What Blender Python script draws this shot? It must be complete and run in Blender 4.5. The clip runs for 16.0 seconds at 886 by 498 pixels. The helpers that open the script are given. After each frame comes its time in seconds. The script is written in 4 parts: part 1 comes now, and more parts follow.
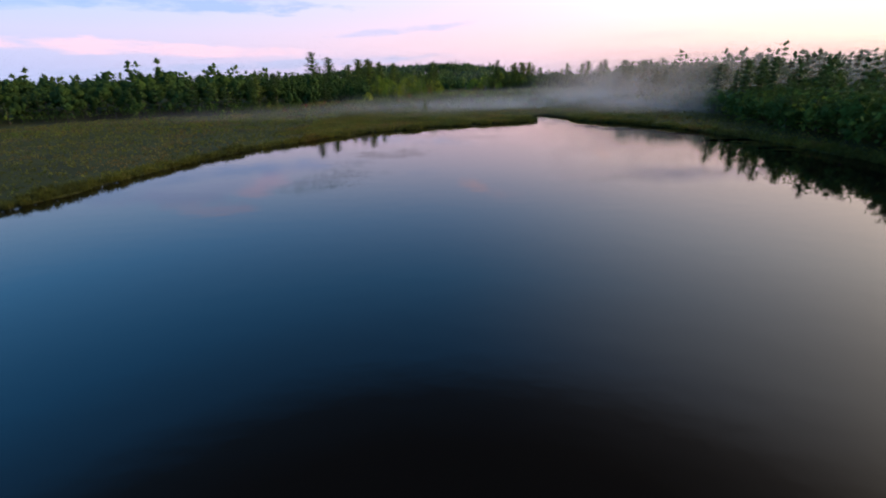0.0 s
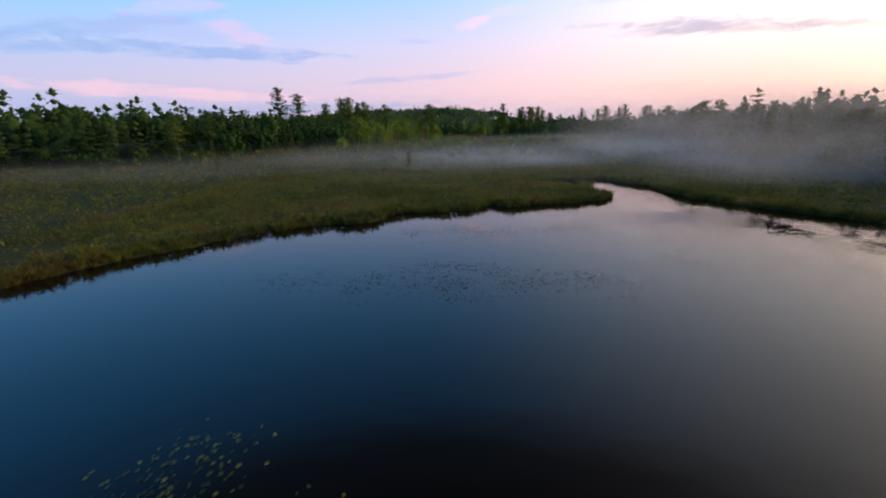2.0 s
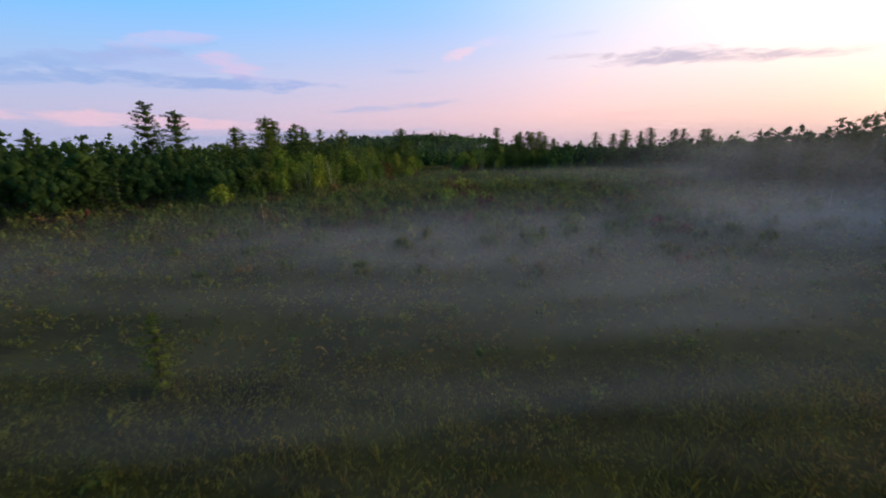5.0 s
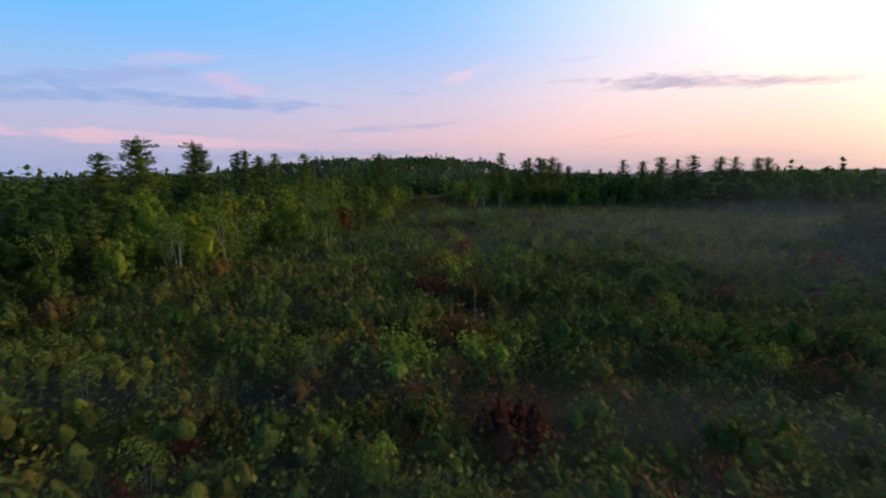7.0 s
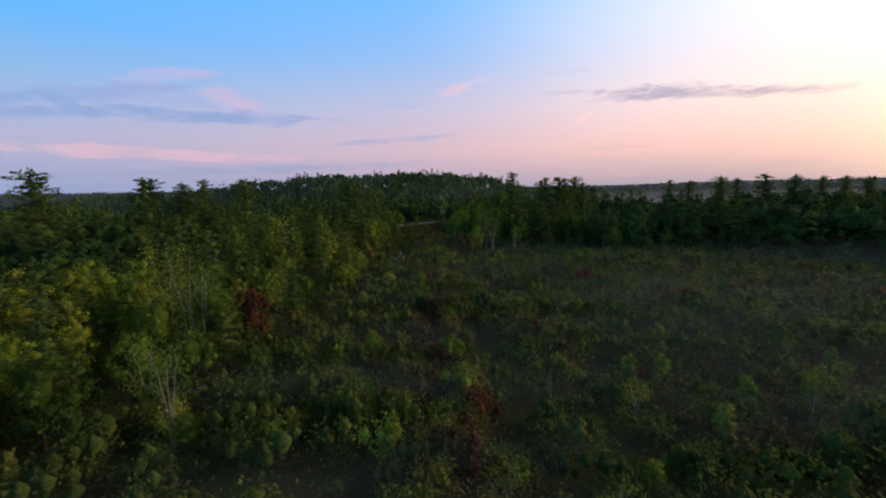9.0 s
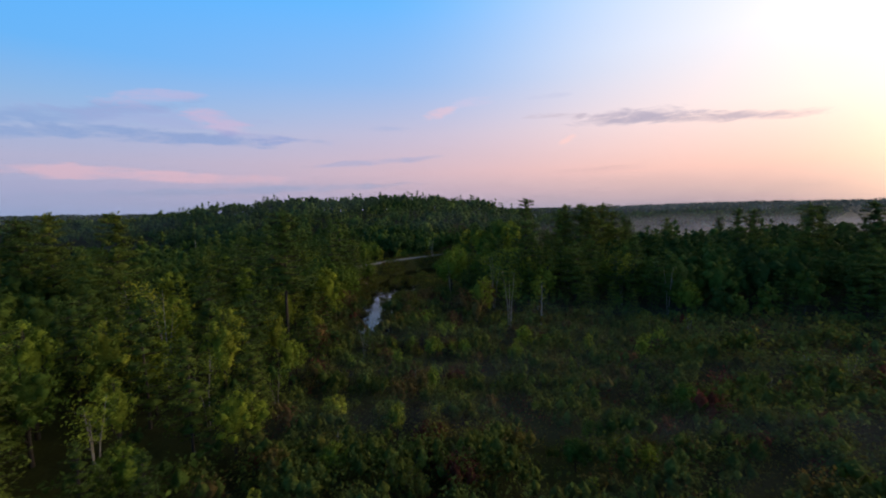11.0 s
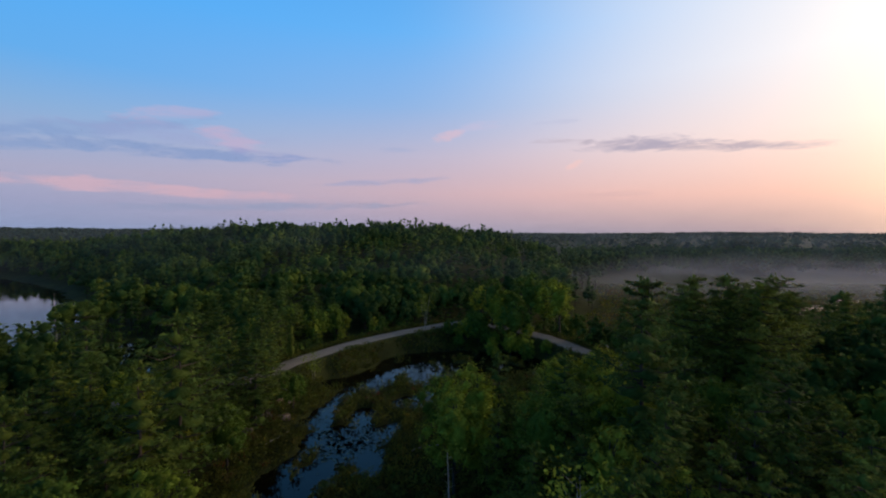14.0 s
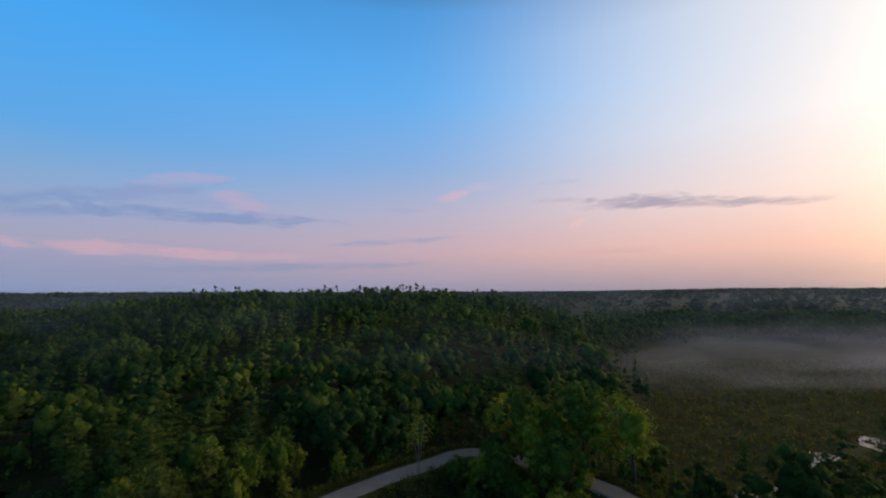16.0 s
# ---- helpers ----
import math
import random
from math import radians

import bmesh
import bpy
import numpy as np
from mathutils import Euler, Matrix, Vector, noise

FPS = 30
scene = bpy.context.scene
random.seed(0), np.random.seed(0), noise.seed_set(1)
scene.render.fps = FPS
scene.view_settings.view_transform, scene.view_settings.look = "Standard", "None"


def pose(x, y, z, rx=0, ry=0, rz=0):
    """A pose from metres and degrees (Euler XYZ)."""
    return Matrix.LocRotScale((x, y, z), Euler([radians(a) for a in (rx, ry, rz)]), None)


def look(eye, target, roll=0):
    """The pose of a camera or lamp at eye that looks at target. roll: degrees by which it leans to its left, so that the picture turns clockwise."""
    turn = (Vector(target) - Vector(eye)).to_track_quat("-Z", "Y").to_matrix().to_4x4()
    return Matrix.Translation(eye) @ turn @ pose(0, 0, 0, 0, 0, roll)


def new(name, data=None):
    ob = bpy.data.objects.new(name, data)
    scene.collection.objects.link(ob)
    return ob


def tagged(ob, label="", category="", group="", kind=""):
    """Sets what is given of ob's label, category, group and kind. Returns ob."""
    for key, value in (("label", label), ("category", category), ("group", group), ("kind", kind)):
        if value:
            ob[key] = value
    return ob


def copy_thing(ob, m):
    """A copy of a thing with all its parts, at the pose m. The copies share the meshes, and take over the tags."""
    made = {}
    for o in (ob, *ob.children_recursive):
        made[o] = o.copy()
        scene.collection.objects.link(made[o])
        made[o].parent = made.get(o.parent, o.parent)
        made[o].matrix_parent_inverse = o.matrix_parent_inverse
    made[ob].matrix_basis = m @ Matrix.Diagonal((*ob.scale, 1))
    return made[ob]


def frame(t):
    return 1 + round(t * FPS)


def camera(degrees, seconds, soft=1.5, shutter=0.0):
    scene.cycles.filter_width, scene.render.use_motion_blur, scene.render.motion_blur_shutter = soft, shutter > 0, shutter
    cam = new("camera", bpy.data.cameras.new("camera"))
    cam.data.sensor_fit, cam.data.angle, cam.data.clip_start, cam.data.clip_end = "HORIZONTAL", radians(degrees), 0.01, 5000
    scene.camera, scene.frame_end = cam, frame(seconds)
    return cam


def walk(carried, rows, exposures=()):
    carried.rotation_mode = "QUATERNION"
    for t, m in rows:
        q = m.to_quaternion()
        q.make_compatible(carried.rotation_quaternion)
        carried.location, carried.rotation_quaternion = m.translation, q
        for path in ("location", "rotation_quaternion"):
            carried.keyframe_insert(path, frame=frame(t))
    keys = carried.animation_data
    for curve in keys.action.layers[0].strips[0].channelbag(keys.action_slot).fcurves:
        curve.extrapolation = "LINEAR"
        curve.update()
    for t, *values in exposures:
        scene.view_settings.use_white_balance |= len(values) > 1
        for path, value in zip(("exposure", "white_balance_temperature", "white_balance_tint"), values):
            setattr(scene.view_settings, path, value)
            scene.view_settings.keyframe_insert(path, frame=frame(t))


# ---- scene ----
cam = camera(91.0, 16.0, soft=1.95, shutter=0.12)
PATH = [
    (0, (1.197, -5.791, 6.645), (1.108, -3.919, 5.945), -1.8),
    (0.5, (1.459, 4.579, 6.328), (1.364, 6.464, 5.668), -1.5),
    (1, (1.374, 15.762, 6.33), (1.277, 17.663, 5.714), -1.2),
    (1.5, (0.803, 26.913, 6.383), (0.711, 28.828, 5.816), -1.0),
    (2, (0.679, 37.416, 6.57), (0.6, 39.345, 6.048), -0.9),
    (2.5, (0.867, 47.632, 6.741), (0.798, 49.568, 6.244), -1.1),
    (3, (1.073, 58.206, 6.909), (1.014, 60.148, 6.433), -1.5),
    (3.5, (1.651, 68.36, 7.275), (1.599, 70.308, 6.822), -1.8),
    (4, (1.998, 77.43, 7.462), (1.952, 79.382, 7.032), -1.8),
    (6.3, (4.836, 121.379, 10.872), (4.821, 123.348, 10.517), -0.9),
    (6.5, (5.024, 125.695, 11.16), (5.004, 127.666, 10.823), -0.8),
    (7, (5.237, 136.222, 12.655), (5.217, 138.196, 12.332), -0.7),
    (7.5, (5.555, 146.287, 13.989), (5.538, 148.265, 13.688), -0.9),
    (8, (5.594, 155.57, 15.412), (5.578, 157.548, 15.12), -1.0),
    (8.5, (5.761, 165.15, 16.387), (5.748, 167.13, 16.102), -1.2),
    (9, (5.928, 174.165, 17.243), (5.916, 176.147, 16.971), -1.3),
    (9.5, (5.613, 183.263, 18.054), (5.613, 185.246, 17.796), -1.4),
    (10, (5.44, 191.894, 18.459), (5.451, 193.88, 18.225), -1.6),
    (10.2, (4.961, 195.041, 18.539), (4.992, 197.029, 18.326), -1.6),
    (12.3, (6.157, 236.008, 22.417), (6.223, 238.001, 22.264), -1.2),
    (12.5, (6.41, 239.803, 22.719), (6.472, 241.797, 22.579), -0.9),
    (13, (6.992, 248.832, 23.785), (7.029, 250.827, 23.658), 0.5),
    (13.5, (7.389, 257.573, 24.659), (7.426, 259.57, 24.555), 0.3),
    (14, (7.761, 266.08, 25.613), (7.794, 268.078, 25.53), 0.2),
    (14.5, (8.16, 274.07, 26.664), (8.184, 276.069, 26.633), 0.6),
    (15, (8.499, 281.813, 27.592), (8.517, 283.813, 27.644), 0.3),
    (15.5, (8.815, 289.605, 28.633), (8.827, 291.601, 28.767), -0.1),
    (16, (9.05, 297.614, 29.547), (9.056, 299.605, 29.733), -0.5),
]
EXPOSURES = [(0.0, 0.86), (1.5, 0.66), (3.0, 0.55), (4.0, 0.48), (7.0, 0.35), (9.0, 0.24), (10.0, 0.20), (12.5, 0.08), (14.5, -0.02), (16.0, -0.1)]
walk(cam, [(t, look(eye, target, roll)) for t, eye, target, roll in PATH], EXPOSURES)

# ---- world: dusk sky, glow low ahead to the right, thin clouds ----
SUN_AZ, SUN_EL = 62.0, 3.0
scene.cycles.transparent_max_bounces = 160


def make_world():
    w = bpy.data.worlds.new("dusk_sky")
    scene.world = w
    w.use_nodes = True
    nt = w.node_tree
    nt.nodes.clear()
    N, L = nt.nodes, nt.links

    def math(op, a, b=None, c=None, clamp=False):
        n = N.new("ShaderNodeMath")
        n.operation, n.use_clamp = op, clamp
        for k, v in enumerate((a, b, c)):
            if v is None:
                continue
            if isinstance(v, (int, float)):
                n.inputs[k].default_value = v
            else:
                L.new(v, n.inputs[k])
        return n.outputs[0]

    def ramp(fac, stops):
        n = N.new("ShaderNodeValToRGB")
        el = n.color_ramp.elements
        while len(el) < len(stops):
            el.new(0.5)
        for e, (p, c) in zip(el, stops):
            e.position, e.color = p, (*c, 1)
        L.new(fac, n.inputs[0])
        return n.outputs[0]

    def mix(fac, a, b, blend="MIX"):
        n = N.new("ShaderNodeMix")
        n.data_type, n.blend_type = "RGBA", blend
        for k, v in ((0, fac), (6, a), (7, b)):
            if isinstance(v, (int, float)):
                n.inputs[k].default_value = v
            elif isinstance(v, tuple):
                n.inputs[k].default_value = (*v, 1)
            else:
                L.new(v, n.inputs[k])
        return n.outputs[2]

    tc = N.new("ShaderNodeTexCoord")
    sep = N.new("ShaderNodeSeparateXYZ")
    L.new(tc.outputs["Generated"], sep.inputs[0])
    x, y, z = sep.outputs
    el = math("MULTIPLY", math("ARCSINE", z), 57.2958)          # degrees up
    az = math("MULTIPLY", math("ARCTAN2", x, y), 57.2958)       # degrees right of the flight line
    up = math("DIVIDE", math("MAXIMUM", el, 0.0), 60.0, clamp=True)
    away = ramp(up, SKY_AWAY)
    mid = ramp(up, SKY_MID)
    near = ramp(up, SKY_NEAR)
    # angle from the glow
    off = math("ABSOLUTE", math("WRAP", math("SUBTRACT", az, SUN_AZ), 180.0, -180.0))
    t1 = N.new("ShaderNodeMapRange")
    t1.interpolation_type = "SMOOTHSTEP"
    t1.inputs[1].default_value, t1.inputs[2].default_value, t1.inputs[3].default_value, t1.inputs[4].default_value = 36.0, 122.0, 0.0, 1.0
    L.new(off, t1.inputs[0])
    t0 = N.new("ShaderNodeMapRange")
    t0.interpolation_type = "SMOOTHSTEP"
    t0.inputs[1].default_value, t0.inputs[2].default_value, t0.inputs[3].default_value, t0.inputs[4].default_value = 0.0, 70.0, 0.0, 1.0
    L.new(off, t0.inputs[0])
    sky = mix(t1.outputs[0], mix(t0.outputs[0], near, mid), away)
    # clouds: (azimuth, elevation, half width, half height, colour, strength)
    comb = N.new("ShaderNodeCombineXYZ")
    L.new(math("MULTIPLY", az, 0.22), comb.inputs[0])
    L.new(math("MULTIPLY", el, 1.1), comb.inputs[1])
    nz = N.new("ShaderNodeTexNoise")
    nz.inputs["Scale"].default_value, nz.inputs["Detail"].default_value, nz.inputs["Roughness"].default_value = 1.0, 8.0, 0.66
    nz.inputs["Distortion"].default_value = 0.4
    L.new(comb.outputs[0], nz.inputs["Vector"])
    noise_v = nz.outputs["Fac"]
    for a0, e0, wa, we, tilt, col, amt in CLOUDS:
        da = math("SUBTRACT", az, a0)
        de = math("SUBTRACT", math("SUBTRACT", el, e0), math("MULTIPLY", da, tilt))
        d2 = math("ADD", math("POWER", math("ABSOLUTE", math("DIVIDE", da, wa)), 2.0), math("POWER", math("ABSOLUTE", math("DIVIDE", de, we)), 2.0))
        m = math("MULTIPLY", math("SUBTRACT", math("ADD", math("SUBTRACT", 1.0, d2), math("MULTIPLY", math("SUBTRACT", noise_v, 0.5), 4.2)), 0.0), 1.0, clamp=True)
        sky = mix(math("MULTIPLY", m, amt), sky, col)
    ga, ge, wa, we, gcol = GLOW
    d2 = math("ADD", math("POWER", math("DIVIDE", math("SUBTRACT", az, ga), wa), 2.0), math("POWER", math("DIVIDE", math("SUBTRACT", el, ge), we), 2.0))
    sky = mix(math("EXPONENT", math("MULTIPLY", d2, -1.0)), sky, gcol)
    nish = N.new("ShaderNodeTexSky")
    nish.sky_type = "NISHITA"
    nish.sun_disc = False
    nish.sun_elevation, nish.sun_rotation = radians(SUN_EL), radians(SUN_AZ)
    below = math("GREATER_THAN", -0.01, z)
    sky = mix(below, sky, (0.05, 0.055, 0.05))
    bg1, bg2, add, out = N.new("ShaderNodeBackground"), N.new("ShaderNodeBackground"), N.new("ShaderNodeAddShader"), N.new("ShaderNodeOutputWorld")
    L.new(sky, bg1.inputs[0])
    bg1.inputs[1].default_value = 1.0
    L.new(nish.outputs[0], bg2.inputs[0])
    bg2.inputs[1].default_value = 0.01
    L.new(bg1.outputs[0], add.inputs[0])
    L.new(bg2.outputs[0], add.inputs[1])
    L.new(add.outputs[0], out.inputs[0])


SKY_AWAY = [(0.0, (0.25, 0.33, 0.54)), (0.05, (0.30, 0.34, 0.54)), (0.10, (0.36, 0.38, 0.56)), (0.20, (0.21, 0.41, 0.70)), (0.28, (0.10, 0.40, 0.84)), (0.46, (0.055, 0.39, 0.94)), (0.565, (0.050, 0.31, 0.75)), (0.65, (0.034, 0.10, 0.20)), (0.74, (0.03, 0.055, 0.095)), (1.0, (0.035, 0.04, 0.05))]
SKY_MID = [(0.0, (0.36, 0.33, 0.44)), (0.035, (0.50, 0.37, 0.45)), (0.08, (0.66, 0.43, 0.47)), (0.16, (0.57, 0.48, 0.60)), (0.26, (0.33, 0.47, 0.75)), (0.40, (0.16, 0.46, 0.90)), (0.565, (0.09, 0.35, 0.78)), (0.65, (0.05, 0.10, 0.19)), (0.74, (0.035, 0.045, 0.07)), (1.0, (0.035, 0.04, 0.05))]
SKY_NEAR = [(0.0, (0.42, 0.33, 0.36)), (0.03, (0.62, 0.42, 0.40)), (0.07, (0.98, 0.58, 0.47)), (0.12, (1.06, 0.72, 0.60)), (0.18, (1.12, 0.88, 0.77)), (0.30, (1.12, 1.02, 0.96)), (0.50, (1.0, 0.95, 0.92)), (0.58, (0.74, 0.68, 0.64)), (0.66, (0.30, 0.26, 0.24)), (0.76, (0.11, 0.095, 0.085)), (1.0, (0.035, 0.04, 0.05))]
GLOW = (80.0, 10.0, 18.0, 24.0, (8.0, 5.9, 3.5))
CLOUDS = [
    (-38.0, 10.3, 12.0, 1.05, 0.20, (0.23, 0.34, 0.60), 0.8),
    (-31.0, 12.6, 5.5, 0.9, 0.16, (0.46, 0.42, 0.64), 0.6),
    (-31.0, 10.5, 11.0, 1.3, 0.0, (0.33, 0.37, 0.62), 0.5),
    (-29.0, 8.6, 17.0, 0.85, 0.0, (0.23, 0.32, 0.57), 0.85),
    (-41.5, 8.2, 9.0, 0.7, 0.10, (0.23, 0.33, 0.58), 0.75),
    (-24.5, 10.4, 4.6, 1.2, -0.22, (0.60, 0.43, 0.59), 0.5),
    (-20.0, 8.9, 6.5, 0.7, -0.08, (0.29, 0.34, 0.59), 0.7),
    (-33.0, 4.5, 19.0, 0.8, -0.03, (0.70, 0.43, 0.50), 0.6),
    (-23.0, 2.8, 22.0, 0.6, 0.03, (0.26, 0.32, 0.50), 0.6),
    (-7.0, 6.3, 8.5, 0.48, 0.06, (0.34, 0.36, 0.56), 0.65),
    (-4.6, 10.4, 3.0, 0.4, 0.03, (0.34, 0.40, 0.62), 0.5),
    (1.5, 12.2, 2.2, 0.7, 0.20, (0.86, 0.50, 0.53), 0.4),
    (6.0, 13.4, 3.2, 0.7, 0.1, (0.66, 0.52, 0.68), 0.35),
    (15.5, 13.5, 3.0, 0.45, 0.05, (0.45, 0.47, 0.66), 0.4),
    (29.5, 9.8, 15.5, 0.62, -0.09, (0.46, 0.38, 0.46), 0.85),
    (25.0, 10.3, 7.5, 0.95, -0.03, (0.43, 0.38, 0.49), 0.85),
    (17.4, 8.2, 1.2, 0.5, 0.4, (0.98, 0.58, 0.52), 0.45),
    (21.0, 4.5, 5.5, 0.4, 0.0, (0.60, 0.38, 0.41), 0.4),
]
make_world()
sun_data = bpy.data.lights.new("low_sun", "SUN")
sun_data.energy, sun_data.angle, sun_data.color = 0.28, radians(20), (1.0, 0.76, 0.48)
sun_ob = new("low_sun", sun_data)
az_r, el_r = radians(SUN_AZ), radians(11.0)
sun_ob.matrix_world = look((0, 0, 0), (-math.sin(az_r) * math.cos(el_r), -math.cos(az_r) * math.cos(el_r), -math.sin(el_r)))


# ---- materials ----
def material(name):
    m = bpy.data.materials.new(name)
    m.use_nodes = True
    m.node_tree.nodes.clear()
    return m, m.node_tree.nodes, m.node_tree.links


def color_ramp(N, L, fac, stops):
    n = N.new("ShaderNodeValToRGB")
    el = n.color_ramp.elements
    while len(el) < len(stops):
        el.new(0.5)
    for e, (p, c) in zip(el, stops):
        e.position, e.color = p, (*c, 1)
    if fac is not None:
        L.new(fac, n.inputs[0])
    return n.outputs[0]


def noise_node(N, L, scale, detail=4.0, rough=0.6, vec=None):
    n = N.new("ShaderNodeTexNoise")
    n.inputs["Scale"].default_value, n.inputs["Detail"].default_value, n.inputs["Roughness"].default_value = scale, detail, rough
    if vec is None:
        g = N.new("ShaderNodeNewGeometry")
        vec = g.outputs["Position"]
    L.new(vec, n.inputs["Vector"])
    return n.outputs["Fac"]


def leaf_material(name, stops, source="object", light=0.32, spread=0.5):
    """Foliage: one tint for each plant, a spread of brightness from leaf to leaf, some light let through."""
    m, N, L = material(name)
    if source == "object":
        tint = N.new("ShaderNodeObjectInfo").outputs["Random"]
    else:
        a = N.new("ShaderNodeAttribute")
        a.attribute_name = "tint"
        tint = a.outputs["Fac"]
    base = color_ramp(N, L, tint, stops)
    isl = N.new("ShaderNodeNewGeometry").outputs["Random Per Island"]
    mr = N.new("ShaderNodeMapRange")
    mr.inputs[3].default_value, mr.inputs[4].default_value = 1.0 - spread * 0.6, 1.0 + spread * 0.75
    L.new(isl, mr.inputs[0])
    mx = N.new("ShaderNodeMix")
    mx.data_type, mx.blend_type = "RGBA", "MULTIPLY"
    mx.inputs[0].default_value = 1.0
    L.new(base, mx.inputs[6])
    mottle = N.new("ShaderNodeMapRange")
    mottle.inputs[1].default_value, mottle.inputs[2].default_value, mottle.inputs[3].default_value, mottle.inputs[4].default_value = 0.32, 0.68, 0.66, 1.34
    L.new(noise_node(N, L, 1.5, 5.0, 0.65), mottle.inputs[0])
    both = N.new("ShaderNodeMath")
    both.operation = "MULTIPLY"
    L.new(mr.outputs[0], both.inputs[0])
    L.new(mottle.outputs[0], both.inputs[1])
    L.new(both.outputs[0], mx.inputs[7])
    col = mx.outputs[2]
    p = N.new("ShaderNodeBsdfPrincipled")
    p.inputs["Roughness"].default_value = 0.75
    bp = N.new("ShaderNodeBump")
    bp.inputs["Strength"].default_value, bp.inputs["Distance"].default_value = 0.9, 0.25
    L.new(noise_node(N, L, 5.0, 3.0, 0.7), bp.inputs["Height"])
    L.new(bp.outputs[0], p.inputs["Normal"])
    p.inputs["Specular IOR Level"].default_value = 0.06
    L.new(col, p.inputs["Base Color"])
    tr = N.new("ShaderNodeBsdfTranslucent")
    L.new(col, tr.inputs["Color"])
    ms, out = N.new("ShaderNodeMixShader"), N.new("ShaderNodeOutputMaterial")
    ms.inputs[0].default_value = light
    L.new(p.outputs[0], ms.inputs[1])
    L.new(tr.outputs[0], ms.inputs[2])
    L.new(ms.outputs[0], out.inputs[0])
    return m


def rough_material(name, stops, scale, rough=0.9, bump=0.4, spec=0.2, scale2=None, vec_scale=None):
    """Earth, bark, gravel: two scales of noise in colour and relief."""
    m, N, L = material(name)
    f1 = noise_node(N, L, scale, 6.0, 0.65)
    f2 = noise_node(N, L, scale2 or scale * 0.08, 3.0, 0.5)
    add = N.new("ShaderNodeMath")
    add.operation = "MULTIPLY_ADD"
    L.new(f2, add.inputs[0])
    add.inputs[1].default_value = 0.55
    half = N.new("ShaderNodeMath")
    half.operation = "MULTIPLY"
    half.inputs[1].default_value = 0.5
    L.new(f1, half.inputs[0])
    L.new(half.outputs[0], add.inputs[2])
    p, out, b = N.new("ShaderNodeBsdfPrincipled"), N.new("ShaderNodeOutputMaterial"), N.new("ShaderNodeBump")
    L.new(color_ramp(N, L, add.outputs[0], stops), p.inputs["Base Color"])
    p.inputs["Roughness"].default_value = rough
    p.inputs["Specular IOR Level"].default_value = spec
    b.inputs["Strength"].default_value, b.inputs["Distance"].default_value = bump, 0.05
    L.new(f1, b.inputs["Height"])
    L.new(b.outputs[0], p.inputs["Normal"])
    L.new(p.outputs[0], out.inputs[0])
    return m


def water_material():
    m, N, L = material("still_dark_water")
    p, out, b = N.new("ShaderNodeBsdfPrincipled"), N.new("ShaderNodeOutputMaterial"), N.new("ShaderNodeBump")
    p.inputs["Base Color"].default_value = (0.0032, 0.0026, 0.0021, 1)
    p.inputs["Roughness"].default_value = 0.035
    p.inputs["IOR"].default_value = 1.333
    p.inputs["Specular IOR Level"].default_value = 0.27
    g = N.new("ShaderNodeNewGeometry")
    mp = N.new("ShaderNodeMapping")
    mp.inputs["Scale"].default_value = (1.1, 1.9, 1.0)
    L.new(g.outputs["Position"], mp.inputs["Vector"])
    f = noise_node(N, L, 0.55, 3.0, 0.5, mp.outputs[0])
    b.inputs["Strength"].default_value, b.inputs["Distance"].default_value = 0.11, 0.05
    L.new(f, b.inputs["Height"])
    L.new(b.outputs[0], p.inputs["Normal"])
    L.new(p.outputs[0], out.inputs[0])
    return m


def mist_material(name, density, color=(0.85, 0.85, 0.88)):
    """Thin vapour: mostly clear, torn into wisps, thinner towards its top and its ends."""
    m, N, L = material(name)

    def math(op, a, b, clamp=False):
        n = N.new("ShaderNodeMath")
        n.operation, n.use_clamp = op, clamp
        for k, v in enumerate((a, b)):
            if isinstance(v, (int, float)):
                n.inputs[k].default_value = v
            else:
                L.new(v, n.inputs[k])
        return n.outputs[0]
    tc = N.new("ShaderNodeTexCoord")
    sep = N.new("ShaderNodeSeparateXYZ")
    L.new(tc.outputs["Generated"], sep.inputs[0])
    gx, gz = sep.outputs[0], sep.outputs[2]
    g = N.new("ShaderNodeNewGeometry")
    mp = N.new("ShaderNodeMapping")
    mp.inputs["Scale"].default_value = (0.024, 0.024, 0.13)
    L.new(g.outputs["Position"], mp.inputs["Vector"])
    f = noise_node(N, L, 1.0, 4.0, 0.55, mp.outputs[0])
    wisp = math("MULTIPLY", math("SUBTRACT", f, 0.33), 3.0, True)
    side = math("MULTIPLY", math("MULTIPLY", gx, math("SUBTRACT", 1.0, gx)), 4.0)
    side = math("POWER", side, 0.8)
    top = math("POWER", math("SUBTRACT", 1.0, gz, True), 1.3)
    foot = math("MULTIPLY", gz, 3.2, True)
    a = math("MULTIPLY", math("MULTIPLY", math("MULTIPLY", side, top), foot), math("MULTIPLY", wisp, density), True)
    d, t, tr, ms, ms2, out = N.new("ShaderNodeBsdfDiffuse"), N.new("ShaderNodeBsdfTransparent"), N.new("ShaderNodeBsdfTranslucent"), N.new("ShaderNodeMixShader"), N.new("ShaderNodeMixShader"), N.new("ShaderNodeOutputMaterial")
    d.inputs[0].default_value = (*color, 1)
    tr.inputs[0].default_value = (*color, 1)
    ms2.inputs[0].default_value = 0.5
    L.new(d.outputs[0], ms2.inputs[1])
    L.new(tr.outputs[0], ms2.inputs[2])
    L.new(a, ms.inputs[0])
    L.new(t.outputs[0], ms.inputs[1])
    L.new(ms2.outputs[0], ms.inputs[2])
    L.new(ms.outputs[0], out.inputs[0])
    return m


